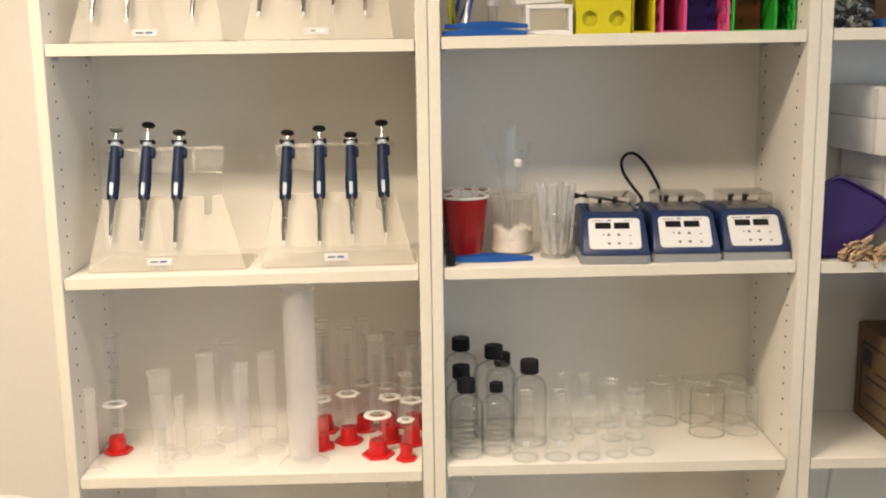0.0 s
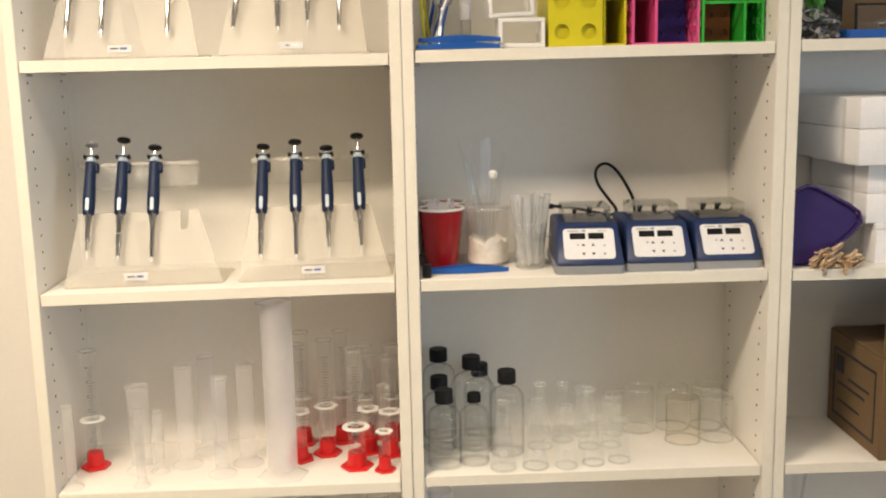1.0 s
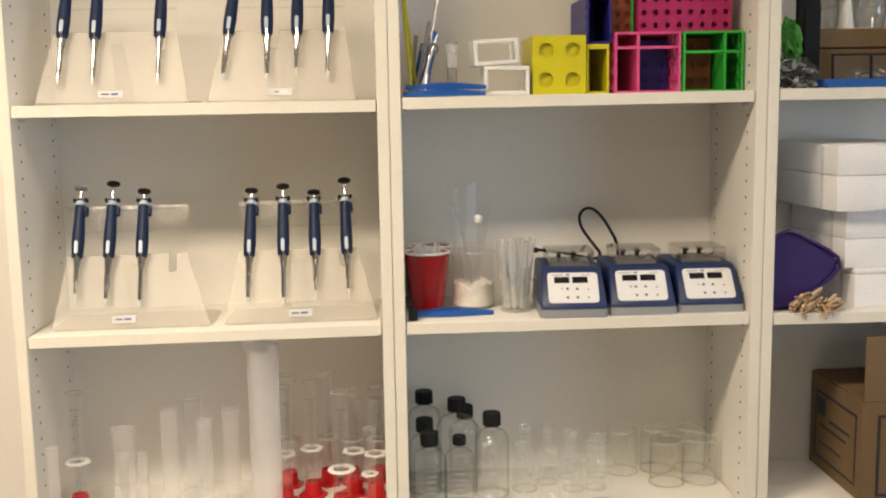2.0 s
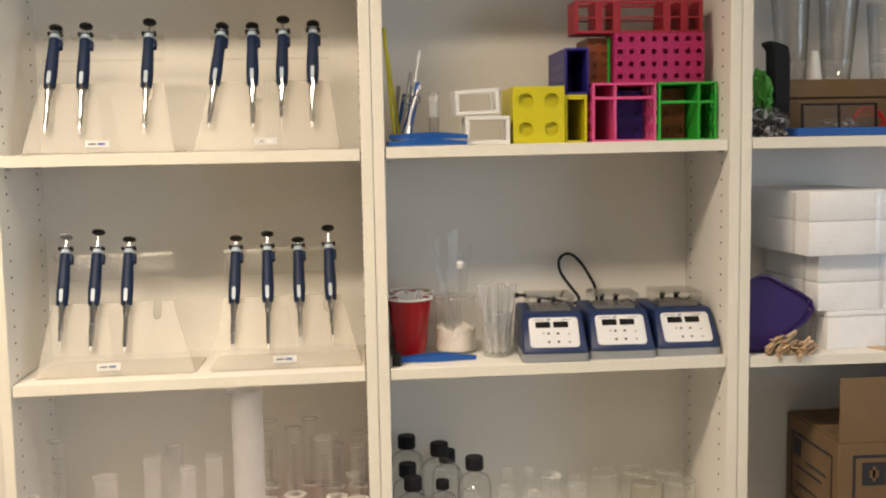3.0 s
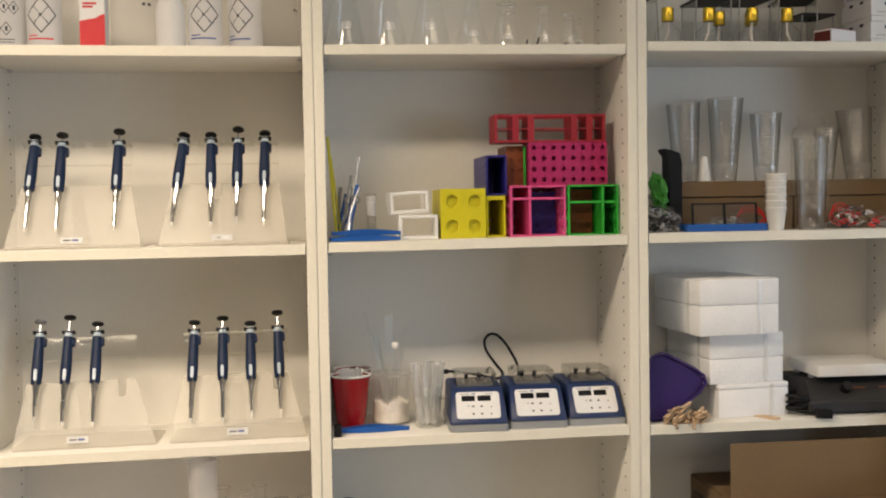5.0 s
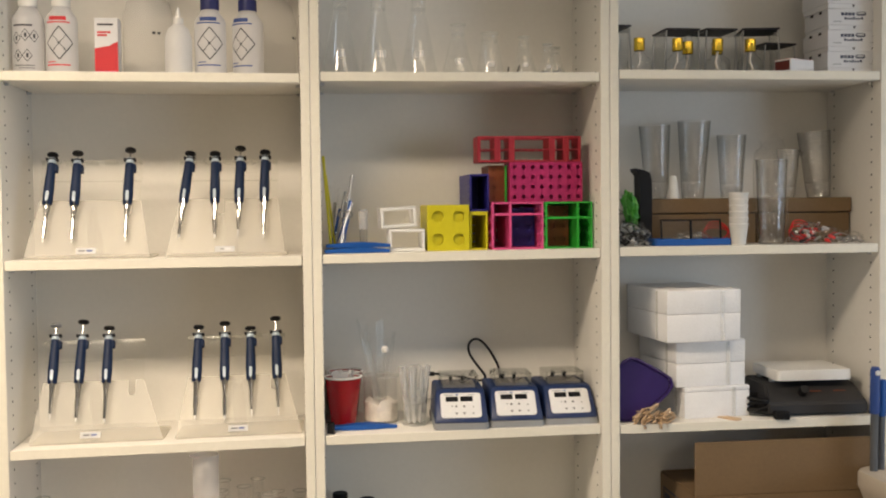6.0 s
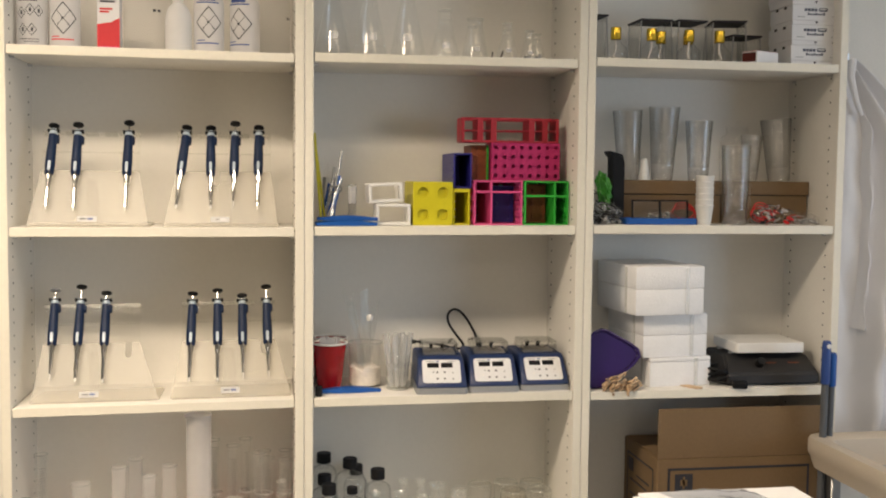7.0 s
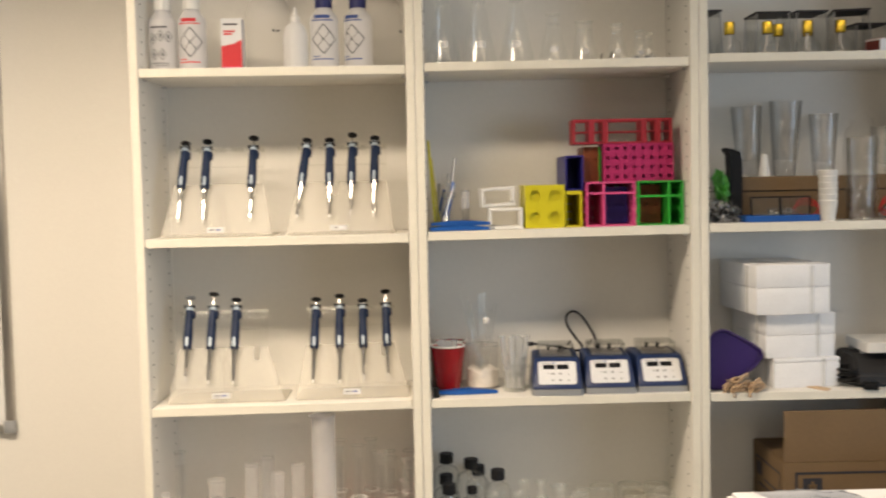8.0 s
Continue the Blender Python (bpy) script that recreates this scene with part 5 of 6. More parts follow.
bmesh.ops.create_icosphere(bm, subdivisions=4, radius=1)
for v in bm.verts:
    d = v.co.normalized()
    q = noise.noise(d * 3 + Vector((31, 0, 0))) * 0.4 + abs(noise.noise(d * 7)) * 0.25
    v.co = d * (0.8 + q)
    v.co = Vector((v.co.x * 0.020 - v.co.z * 0.010, v.co.y * 0.03, v.co.z * 0.052 + 0.03))
part("film", bm, GREENF, gb)

# ---- third shelf, right bookcase ----
TAPE = clear("clear_tape", (0.98, 0.98, 0.97), 0.03, 0.3, 0.15, haze=0.14, haze_colour=(0.95, 0.93, 0.90))


def foam_box(m, w, d, h, lid, label):
    f = thing("foam_box", m, label, "foam box", "stack of foam boxes")
    bm = B()
    box(bm, 0, w, 0, d, 0, h - lid, 0.003, 2)
    part("box_body", bm, FOAM, f)
    bm = B()
    box(bm, -0.0004, w + 0.0004, -0.0004, d + 0.0004, h - lid + 0.0003, h, 0.003, 2)
    lidp = part("lid", bm, FOAM, f)
    for q in ((w * 0.72, w * 0.72 + 0.010, -0.0034, -0.0022), (-0.0036, -0.0022, d * 0.2, d * 0.2 + 0.010)):
        bm = B()
        box(bm, *q, 0.002, h - 0.004)
        part("tape", bm, TAPE, f, "strip of clear tape")
    return f


foam_box(pose(0.922, 0.040, Z3, 0, 0, 6), 0.180, 0.20, 0.079, 0.012, "white styrofoam box at the foot of a stack")
foam_box(pose(0.902, 0.044, Z3 + 0.0795, 0, 0, 7), 0.192, 0.22, 0.117, 0.058, "white styrofoam box in the middle of a stack")
foam_box(pose(0.868, 0.014, Z3 + 0.197, 0, 0, 6), 0.200, 0.25, 0.130, 0.060, "large white styrofoam box on top of a stack")
# purple tub lying on its side
pt = thing("purple_tub", pose(0.7475, 0.002, Z3 + 0.001, 0, 0, 0), "purple plastic tub leaning against foam boxes", "tub")
LIDP_OUT = [(0.000, 0.012), (0.008, 0.002), (0.044, 0.004), (0.126, 0.066), (0.142, 0.086), (0.139, 0.104), (0.120, 0.119), (0.056, 0.155), (0.040, 0.158), (0.020, 0.150), (0.000, 0.122)]
T = pose(0.0, 0.022, 0.0, -12, 0, 0)
bm = B()
slab(bm, LIDP_OUT, 0.030, T)
bmesh.ops.bevel(bm, geom=list(bm.edges), offset=0.005, segments=3, affect="EDGES")
part("tub_wall", bm, PURPLE, pt)
bm = B()
tube(bm, [T @ Vector((x, -0.003, z)) for x, z in LIDP_OUT[2:11]], 0.0042, 8)
part("rolled_rim", bm, PURPLE, pt)
# clothes pegs
rnd = random.Random(4)
pegs = None
for i in range(30):
    u = rnd.random()
    m = pose(0.790 + u * 0.085, 0.010 + rnd.uniform(-0.008, 0.020), Z3 + 0.004 + rnd.random() * 0.040 * (1 - abs(u - 0.45)), rnd.uniform(-25, 25), rnd.uniform(-38, 10), rnd.uniform(25, 80))
    if pegs is None:
        pegs = thing("clothes_peg", m, "small pale wooden clothes peg in a heap", "clothes peg", "heap of wooden pegs")
        for s in (-1, 1):
            bm = B()
            vs = box(bm, -0.022, 0.022, -0.0030, 0.0030, 0, 0.0030, 0.0005, 1, pose(0, 0, 0.0022 * s - 0.0021 + 0.002 * s, 0, 4 * s))
            part("wooden_half", bm, WOOD, pegs)
        bm = B()
        tube(bm, [(0.002, 0.0042 * math.cos(a), 0.001 + 0.0046 * math.sin(a)) for a in [k * 0.6 for k in range(12)]], 0.0008, 5)
        part("spring", bm, STEEL, pegs)
    else:
        copy_thing(pegs, m)
ws = thing("wooden_strip", pose(1.018, 0.040, Z3, 0, 0, -60), "flat pale wooden strip lying on the shelf", "wooden strip")
bm = B()
slab(bm, rounded(0.095, 0.026, 0.010, 5), 0.003, flat())
part("strip", bm, WOOD, ws)

# hot plate
hp = thing("hot_plate", pose(1.268, 0.022, Z3, 0, 0, -1.5), "charcoal hot plate with a white square top", "hot plate")
bm = B()
prof = [(0.0, 0.004), (0.002, 0.034), (0.062, 0.078), (0.190, 0.078), (0.200, 0.070), (0.200, 0.004)]
rows = [[bm.verts.new((x * (1 - 0.10 * (z > 0.05)), y, z)) for y, z in prof] for x in (-0.132, 0.134)]
for q in range(len(prof)):
    q2 = (q + 1) % len(prof)
    bm.faces.new((rows[0][q], rows[0][q2], rows[1][q2], rows[1][q]))
bm.faces.new(rows[0])
bm.faces.new(rows[1][::-1])
bmesh.ops.bevel(bm, geom=list(bm.edges), offset=0.005, segments=3, affect="EDGES")
hb = part("housing", bm, CHARCOAL, hp, "charcoal plastic housing")
bm = B()
slab(bm, rounded(0.200, 0.165, 0.010, 4, x0=-0.097, z0=0.030), 0.027, flat(pose(0, 0, 0.086)))
bmesh.ops.bevel(bm, geom=[e for e in bm.edges if abs(e.verts[0].co.z - e.verts[1].co.z) < 1e-6], offset=0.002, segments=2, affect="EDGES")
part("top_plate", bm, WHITEP, hp, "white square heating plate")
for x in (-0.09, 0.06):
    for y in (0.08, 0.16):
        bm = B()
        lathe(bm, [(0.008, 0.077), (0.008, 0.0862)], 10, pose(x, y, 0))
        part("spacer", bm, STEEL, hp)
bm = B()
lathe(bm, [(0, 0.020), (0.011, 0.020), (0.0125, 0.012), (0.0125, 0.001), (0, 0.001)], 20, pose(-0.030, 0.030, 0.056, 54))
part("knob", bm, BLACK, hb, "round black knob")
for x0, w in ((-0.008, 0.030), (0.055, 0.032)):
    bm = B()
    slab(bm, rounded(w, 0.0028, 0.001, 2, x0=x0), 0.0006, pose(0, 0.0325, 0.0575, -54))
    part("print_bar", bm, ORANGE, hb)
hc = thing("cord_bundle", (1.128, 0.030, Z3), "bundled black power cord beside the hot plate", "cable")
bm = B()
rnd = random.Random(2)
tube(bm, [(0.028 * math.cos(a) + 0.006 * math.sin(3 * a), 0.045 + 0.040 * math.sin(a), 0.006 + 0.010 * (a / 6.28) + 0.004 * math.sin(2.3 * a)) for a in [k * 0.25 for k in range(110)]], 0.0042, 7)
part("cord", bm, BLACK, hc)
bm = B()
box(bm, 0.020, 0.058, -0.030, -0.006, 0, 0.020, 0.004, 2, pose(0, 0, 0, 0, 0, -15))
part("plug", bm, BLACK, hc)

# ---- fourth shelf, right bookcase: carton with raised flap ----
ct = thing("cardboard_carton", (1.168, 0.000, Z4), "open brown cardboard carton with a raised flap", "carton")
W2, D2, H2 = 0.234, 0.262, 0.209
for nm, a in (("front_wall", (-W2, W2, 0, 0.004, 0, H2)), ("back_wall", (-W2, W2, D2 - 0.004, D2, 0, H2)), ("side_wall", (-W2, -W2 + 0.004, 0.0044, D2 - 0.0044, 0, H2)), ("side_wall", (W2 - 0.004, W2, 0.0044, D2 - 0.0044, 0, H2)), ("carton_floor", (-W2 + .0044, W2 - .0044, 0.0044, D2 - 0.0044, 0, 0.004))):
    bm = B()
    box(bm, *a, 0.001)
    part(nm, bm, CARD, ct)
bm = B()
box(bm, -W2, W2, 0.001, 0.0045, H2 + 0.001, H2 + 0.136, 0.001, 1, pose(0, 0, 0))
fl = part("front_flap", bm, CARD, ct, "raised cardboard flap")
bm = B()
box(bm, -W2 + 0.002, -W2 + 0.10, 0.010, D2 - 0.01, H2 + 0.001, H2 + 0.005, 0.001, 1)
part("side_flap", bm, CARD, ct)
bm = B()
box(bm, -W2 + 0.10, W2 - 0.01, 0.10, D2 - 0.005, H2 + 0.0012, H2 + 0.0048, 0.001, 1)
part("back_flap", bm, CARD, ct)
PRINT = [(-0.205, 0.200, 0.178, 0.184), (-0.205, -0.199, 0.02, 0.178), (0.194, 0.200, 0.02, 0.178), (-0.205, 0.200, 0.014, 0.020), (-0.185, -0.135, 0.120, 0.168)]
for a in PRINT:
    bm = B()
    box(bm, a[0], a[1], -0.0012, -0.0003, a[2], a[3])
    part("print_bar", bm, INK, ct)
for a in ((-0.170, -0.150, 0.136, 0.152), (-0.163, -0.157, 0.128, 0.160)):
    bm = B()
    box(bm, a[0], a[1], -0.0020, -0.0013, a[2], a[3])
    part("print_mark", bm, CARD, ct)
for a in ((0.03, 0.035, 0.03, 0.175), (0.03, 0.235, 0.170, 0.175), (0.23, 0.235, 0.03, 0.170), (0.03, 0.235, 0.025, 0.030), (0.185, 0.222, 0.125, 0.162), (0.06, 0.16, 0.118, 0.123), (0.08, 0.21, 0.098, 0.103), (0.10, 0.21, 0.060, 0.064)):
    bm = B()
    box(bm, -W2 - 0.0012, -W2 - 0.0003, *a)
    part("print_bar", bm, INK, ct)

# ---- top visible shelf, left bookcase: chemicals ----
Z1 = tops(LEFT)[0]
def on_round(bm, r, a0, z0, a1, z1, w=0.0012, n=6):
    """A thin printed line on a cylinder's front, from (angle, height) to (angle, height)."""
    d = Vector((r * (a1 - a0), z1 - z0)).normalized()
    nx, nz = -d.y * w / 2 / r, d.x * w / 2
    prev = None
    for k in range(n + 1):
        a, z = a0 + (a1 - a0) * k / n, z0 + (z1 - z0) * k / n
        pr = [bm.verts.new((r * math.sin(q), -r * math.cos(q), zz)) for q, zz in ((a - nx, z - nz), (a + nx, z + nz))]
        if prev:
            bm.faces.new((prev[0], pr[0], pr[1], prev[1]))
        prev = pr


def printed(parent, r, lines, material, name="print"):
    for ln in lines:
        bm = B()
        on_round(bm, r, *ln)
        part(name, bm, material, parent)


def wash_bottle(m, r, h, capcol, ink, label, pictos=False):
    b = thing("wash_bottle", m, label, "bottle", "wash bottles")
    bm = B()
    lathe(bm, [(0, 0.001), (r * 0.92, 0), (r, 0.006), (r, h * 0.78), (r * 0.93, h * 0.84), (r * 0.62, h * 0.93), (r * 0.5, h)], 32)
    body = part("bottle_body", bm, SQUEEZE, b, "milky squeeze body")
    bm = B()
    lathe(bm, [(r * 0.52, h - 0.004), (r * 0.6, h - 0.003), (r * 0.6, h + 0.022), (r * 0.3, h + 0.028), (0, h + 0.028)], 24)
    part("cap", bm, capcol, b, "screw cap")
    bm = B()
    tube(bm, [(0, 0, h + 0.025), (0, 0, h + 0.05), (-0.02, 0, h + 0.065), (-0.06, 0, h + 0.05)], 0.003, 8)
    part("spout", bm, capcol, b)
    q = r + 0.0005
    if pictos:
        for a, z in ((-0.55, 0.085), (0.05, 0.092), (-0.45, 0.045), (0.15, 0.045), (0.6, 0.09)):
            s = 0.30
            printed(body, q, [(a - s, z, a, z + 0.014, 0.0016), (a, z + 0.014, a + s, z, 0.0016), (a + s, z, a, z - 0.014, 0.0016), (a, z - 0.014, a - s, z, 0.0016), (a - 0.06, z, a + 0.08, z, 0.010)], ink)
        printed(body, q, [(-0.7, 0.022, 0.6, 0.022, 0.0018), (-0.4, 0.016, 0.6, 0.016, 0.0014), (-0.8, 0.115, 0.5, 0.115, 0.004)], ink)
    else:
        z, s, t = 0.074, 0.88, 0.038
        off = 0.05
        printed(body, q, [(off - s, z, off, z + t, 0.0026), (off, z + t, off + s, z, 0.0026), (off + s, z, off, z - t, 0.0026), (off, z - t, off - s, z, 0.0026),
                          (off - s / 2, z + t / 2, off + s / 2, z - t / 2, 0.0014), (off - s / 2, z - t / 2, off + s / 2, z + t / 2, 0.0014),
                          (off - 0.10, z, off + 0.04, z, 0.006), (off + 0.28, z - 0.014, off + 0.36, z - 0.014, 0.005), (off - 0.36, z - 0.014, off - 0.30, z - 0.014, 0.005)], INK)
        printed(body, q, [(-0.85, 0.023, 0.75, 0.023, 0.0032), (-0.85, 0.122, 0.75, 0.122, 0.0032), (-0.6, 0.131, 0.5, 0.131, 0.009), (-0.8, 0.030, -0.2, 0.030, 0.0025)], ink)
    return b


SQUEEZE = clear("squeeze_plastic", (0.97, 0.97, 0.97), 0.02, 0.3, 0.3, haze=0.55, haze_colour=(0.93, 0.93, 0.95))
BLUECAP = mat("dark_blue_cap", (0.015, 0.02, 0.12), 0.45, vary=0.05, bump=0.02)
wash_bottle(pose(-0.655, 0.100, Z1), 0.036, 0.165, WHITEP, INK, "milky wash bottle printed with black pictograms", True)
wash_bottle(pose(-0.578, 0.095, Z1), 0.036, 0.165, WHITEP, INKR, "milky wash bottle with red print and diamond")
wash_bottle(pose(-0.234, 0.085, Z1), 0.037, 0.160, BLUECAP, INKB, "milky wash bottle with blue print and cap")
wash_bottle(pose(-0.146, 0.095, Z1, 0, 0, -25), 0.037, 0.160, BLUECAP, INKB, "milky blue-capped wash bottle with its diamond turned away")
rb = thing("reagent_carton", (-0.474, 0.080, Z1), "small red and white cardboard carton", "carton")
bm = B()
box(bm, -0.027, 0.027, 0, 0.04, 0, 0.136, 0.001)
part("carton_body", bm, PAPER, rb)
bm = B()
wave = [(-0.0268, 0.004), (0.0268, 0.004), (0.0268, 0.080), (0.018, 0.077), (0.006, 0.070), (-0.008, 0.068), (-0.0268, 0.064)]
slab(bm, wave, 0.0006, pose(0, -0.0008, 0))
part("red_field", bm, INKR, rb, "red printed field")
bm = B()
box(bm, -0.024, 0.024, -0.0015, -0.001, 0.007, 0.011)
part("print_bar", bm, PINK, rb)
for z, w, material in ((0.118, 0.036, INK), (0.100, 0.030, INKR), (0.093, 0.022, INKR)):
    bm = B()
    box(bm, -0.02, -0.02 + w, -0.0008, -0.0002, z, z + 0.0045)
    part("print_bar", bm, material, rb)
jg = thing("clear_jug", (-0.388, 0.155, Z1), "large clear plastic bottle with a small label", "bottle")
bm = B()
lathe(bm, [(0, 0.002), (0.055, 0), (0.060, 0.008), (0.060, 0.15), (0.050, 0.185), (0.022, 0.215), (0.022, 0.25)], 32)
part("bottle_body", bm, POLY, jg)
bm = B()
lathe(bm, [(0, 0.262), (0.026, 0.262), (0.027, 0.258), (0.027, 0.238), (0.023, 0.237)], 24)
part("cap", bm, WHITEP, jg)
printed(jg, 0.0605, [(0.3, 0.105, 0.42, 0.105, 0.006), (0.5, 0.105, 0.62, 0.105, 0.006)], INK)
copy_thing(jg, pose(-0.092, 0.190, Z1, 0, 0, 40))
db = thing("dropper_bottle", (-0.306, 0.065, Z1), "white squeeze bottle with a pointed nozzle", "bottle")
bm = B()
lathe(bm, [(0, 0.001), (0.029, 0), (0.0315, 0.005), (0.0315, 0.072), (0.0305, 0.090), (0.024, 0.108), (0.013, 0.118), (0.012, 0.120), (0, 0.120)], 30)
part("bottle_body", bm, clear("white_squeeze", (0.97, 0.97, 0.97), 0.02, 0.3, 0.3, haze=0.8, haze_colour=(0.9, 0.9, 0.9)), db)
bm = B()
lathe(bm, [(0, 0.1205), (0.0125, 0.1205), (0.0125, 0.133), (0.006, 0.137), (0.003, 0.158), (0, 0.159)], 20)
part("nozzle", bm, WHITEP, db, "white pointed nozzle")

# ---- top visible shelf, middle bookcase: flasks ----
Z1 = tops(MID)[0]
FT = "clear glass conical flask on the high shelf"
fa = set_at(flask(0.047, 0.205, 0.0170, FT), 0.075, 0.100, Z1)
copy_thing(fa, pose(0.169, 0.105, Z1, 0, 0, 12))
copy_thing(fa, pose(0.268, 0.105, Z1, 0, 0, -8))
set_at(flask(0.040, 0.128, 0.0160, FT), 0.363, 0.095, Z1)
set_at(flask(0.036, 0.110, 0.0200, "clear glass wide-necked flask on the high shelf"), 0.446, 0.110, Z1)
set_at(flask(0.030, 0.098, 0.0125, FT), 0.527, 0.085, Z1)
fd = set_at(flask(0.025, 0.080, 0.0105, "small clear glass flask on the high shelf"), 0.585, 0.080, Z1)
copy_thing(fd, pose(0.618, 0.135, Z1, 0, 0, 30))
for x, y, L, a in ((0.482, 0.07, 0.020, 60), (0.503, 0.065, 0.022, -50)):
    sp = thing("cable_clip", pose(x, y, Z1 + 0.002, 0, 0, a), "tiny dark wire clip on the shelf", "clip", "wire clips")
    bm = B()
    tube(bm, [(0, 0, 0), (L * 0.3, 0, L * 0.5), (L * 0.5, 0, L)], 0.0016, 6)
    part("wire", bm, BLACK, sp)
for x in (0.572, 0.600):
    ns = thing("dark_stopper", (x, 0.05, Z1), "small dark rubber stopper", "stopper", "rubber stoppers")
    bm = B()
    lathe(bm, [(0, 0), (0.0065, 0), (0.008, 0.010), (0, 0.010)], 14)
    part("plug", bm, GREYP, ns)

# ---- top visible shelf, right bookcase ----
Z1 = tops(RIGHT)[0]
def spirit_lamp(x, y, turn):
    s = thing("spirit_lamp", (x, y, Z1, 0, 0, turn), "small glass spirit lamp with a gold cap", "spirit lamp", "spirit lamps")
    bm = B()
    lathe(bm, [(0, 0.002), (0.024, 0), (0.028, 0.004), (0.031, 0.018), (0.029, 0.032), (0.017, 0.044), (0.012, 0.050), (0.012, 0.056), (0, 0.056)], 26)
    part("glass_body", bm, GLASSB, s)
    bm = B()
    lathe(bm, [(0.0125, 0.056), (0.0138, 0.057), (0.0138, 0.085), (0.0125, 0.088), (0, 0.089)], 22)
    part("cap", bm, GOLD, s, "shiny gold cap")
    bm = B()
    tube(bm, [(0, 0, 0.055), (0.003, 0.002, 0.03), (-0.006, 0.006, 0.012), (0.010, -0.004, 0.006)], 0.003, 7)
    part("wick", bm, COTTON, s, "pale cotton wick")


for i, (x, y) in enumerate(((0.818, 0.075), (0.917, 0.075), (0.962, 0.125), (1.022, 0.075), (1.042, 0.130), (1.108, 0.075))):
    spirit_lamp(x, y, 40 * i)


def gauze_stand(x, y, w, d, h, turn, label):
    s = thing("tripod_stand", (x, y, Z1, 0, 0, turn), label, "stand", "burner stands")
    bm = B()
    box(bm, -w / 2, w / 2, 0, d, h - 0.005, h, 0.001)
    part("top_plate", bm, CHARCOAL, s, "dark metal top plate")
    for sx in (-1, 1):
        for yy in (0.006, d - 0.006):
            bm = B()
            tube(bm, [(sx * (w / 2 - 0.004), yy, h - 0.005), (sx * (w / 2 + 0.002), yy, 0.0)], 0.0018, 6)
            part("leg", bm, STEEL, s)
    for sx in (-1, 1):
        bm = B()
        box(bm, sx * (w / 2 - 0.004) - 0.0006, sx * (w / 2 - 0.004) + 0.0006, 0.008, d - 0.008, 0.004, h - 0.006)
        part("side_sheet", bm, LIDP, s, "clear plastic side sheet")
    return s


gauze_stand(0.784, 0.115, 0.055, 0.10, 0.128, 4, "dark topped wire stand against the side panel")
gauze_stand(0.945, 0.110, 0.092, 0.11, 0.120, 0, "dark topped wire stand over spirit lamps")
gauze_stand(1.048, 0.110, 0.086, 0.11, 0.121, 2, "dark topped wire stand over spirit lamps")
gauze_stand(1.150, 0.105, 0.095, 0.11, 0.122, -12, "dark topped wire stand turned askew")
gauze_stand(1.215, 0.130, 0.090, 0.10, 0.088, 6, "low dark topped wire stand")
mb = thing("match_box", pose(1.222, 0.030, Z1, 0, 0, 26), "large white match box with a dark red striker", "match box")
bm = B()
box(bm, -0.040, 0.050, 0, 0.05, 0, 0.032, 0.001)
part("sleeve", bm, PAPER, mb)
bm = B()
box(bm, -0.0412, -0.0402, 0.003, 0.047, 0.004, 0.028)
part("striker", bm, mat("striker_red", (0.12, 0.02, 0.015), 0.9, vary=0.2, bump=0.2), mb, "dark red striking strip")
bm = B()
box(bm, -0.038, 0.048, 0.002, 0.048, 0.0322, 0.0328)
part("top_print", bm, INKR, mb)
rnd = random.Random(3)
for k in range(5):
    cx = thing("sample_box", pose(1.366 + rnd.uniform(-0.002, 0.002), 0.040, Z1 + 0.0537 * k, 0, 0, rnd.uniform(-2, 1)), "white cardboard sample box with blue print", "sample box", "stack of sample boxes")
    bm = B()
    box(bm, -0.066, 0.066, 0.002, 0.134, 0, 0.034, 0.001)
    part("tray", bm, PAPER, cx)
    bm = B()
    box(bm, -0.068, 0.068, 0, 0.136, 0.0125, 0.053, 0.001)
    lid = part("lid", bm, PAPER, cx)
    bars = [(-0.034 + 0.0094 * j, -0.0265 + 0.0094 * j, 0.0365, 0.0440) for j in range(4)] + [(-0.025 + 0.0072 * j, -0.0195 + 0.0072 * j, 0.0262, 0.0325 - 0.002 * (j % 3 > 0)) for j in range(7)]
    for a in bars + [(-0.054, -0.032, 0.0205, 0.0222), (0.044, 0.058, 0.0220, 0.0232)]:
        bm = B()
        box(bm, a[0], a[1], -0.0008, -0.0002, a[2], a[3])
        part("print_bar", bm, SLATE if a[2] > 0.025 else GREYP, lid)
    bm = B()
    slab(bm, rounded(0.026, 0.0100, 0.0046, 4, x0=0.006, z0=0.0360), 0.0006, pose(0, -0.0008, 0))
    part("mark", bm, SLATE, lid)
    bm = B()
    slab(bm, rounded(0.019, 0.0050, 0.0022, 4, x0=0.009, z0=0.0395), 0.0006, pose(0, -0.0016, 0))
    part("mark_inset", bm, LABELP, lid)
    bm = B()
    slab(bm, [(0.002, 0.003), (0.006, 0.0105), (-0.002, 0.0105)], 0.0006, pose(0, 0.0012, 0))
    part("arrow", bm, INK, lid)
    # slots are not cut: dark plates paint the shade in them
    for x in (-0.0688, 0.0676):
        for yy in (0.035, 0.085):
            bm = B()
            box(bm, x, x + 0.0012, yy, yy + 0.014, 0.0460, 0.0528)
            part("finger_slot_shade", bm, DARK, lid)

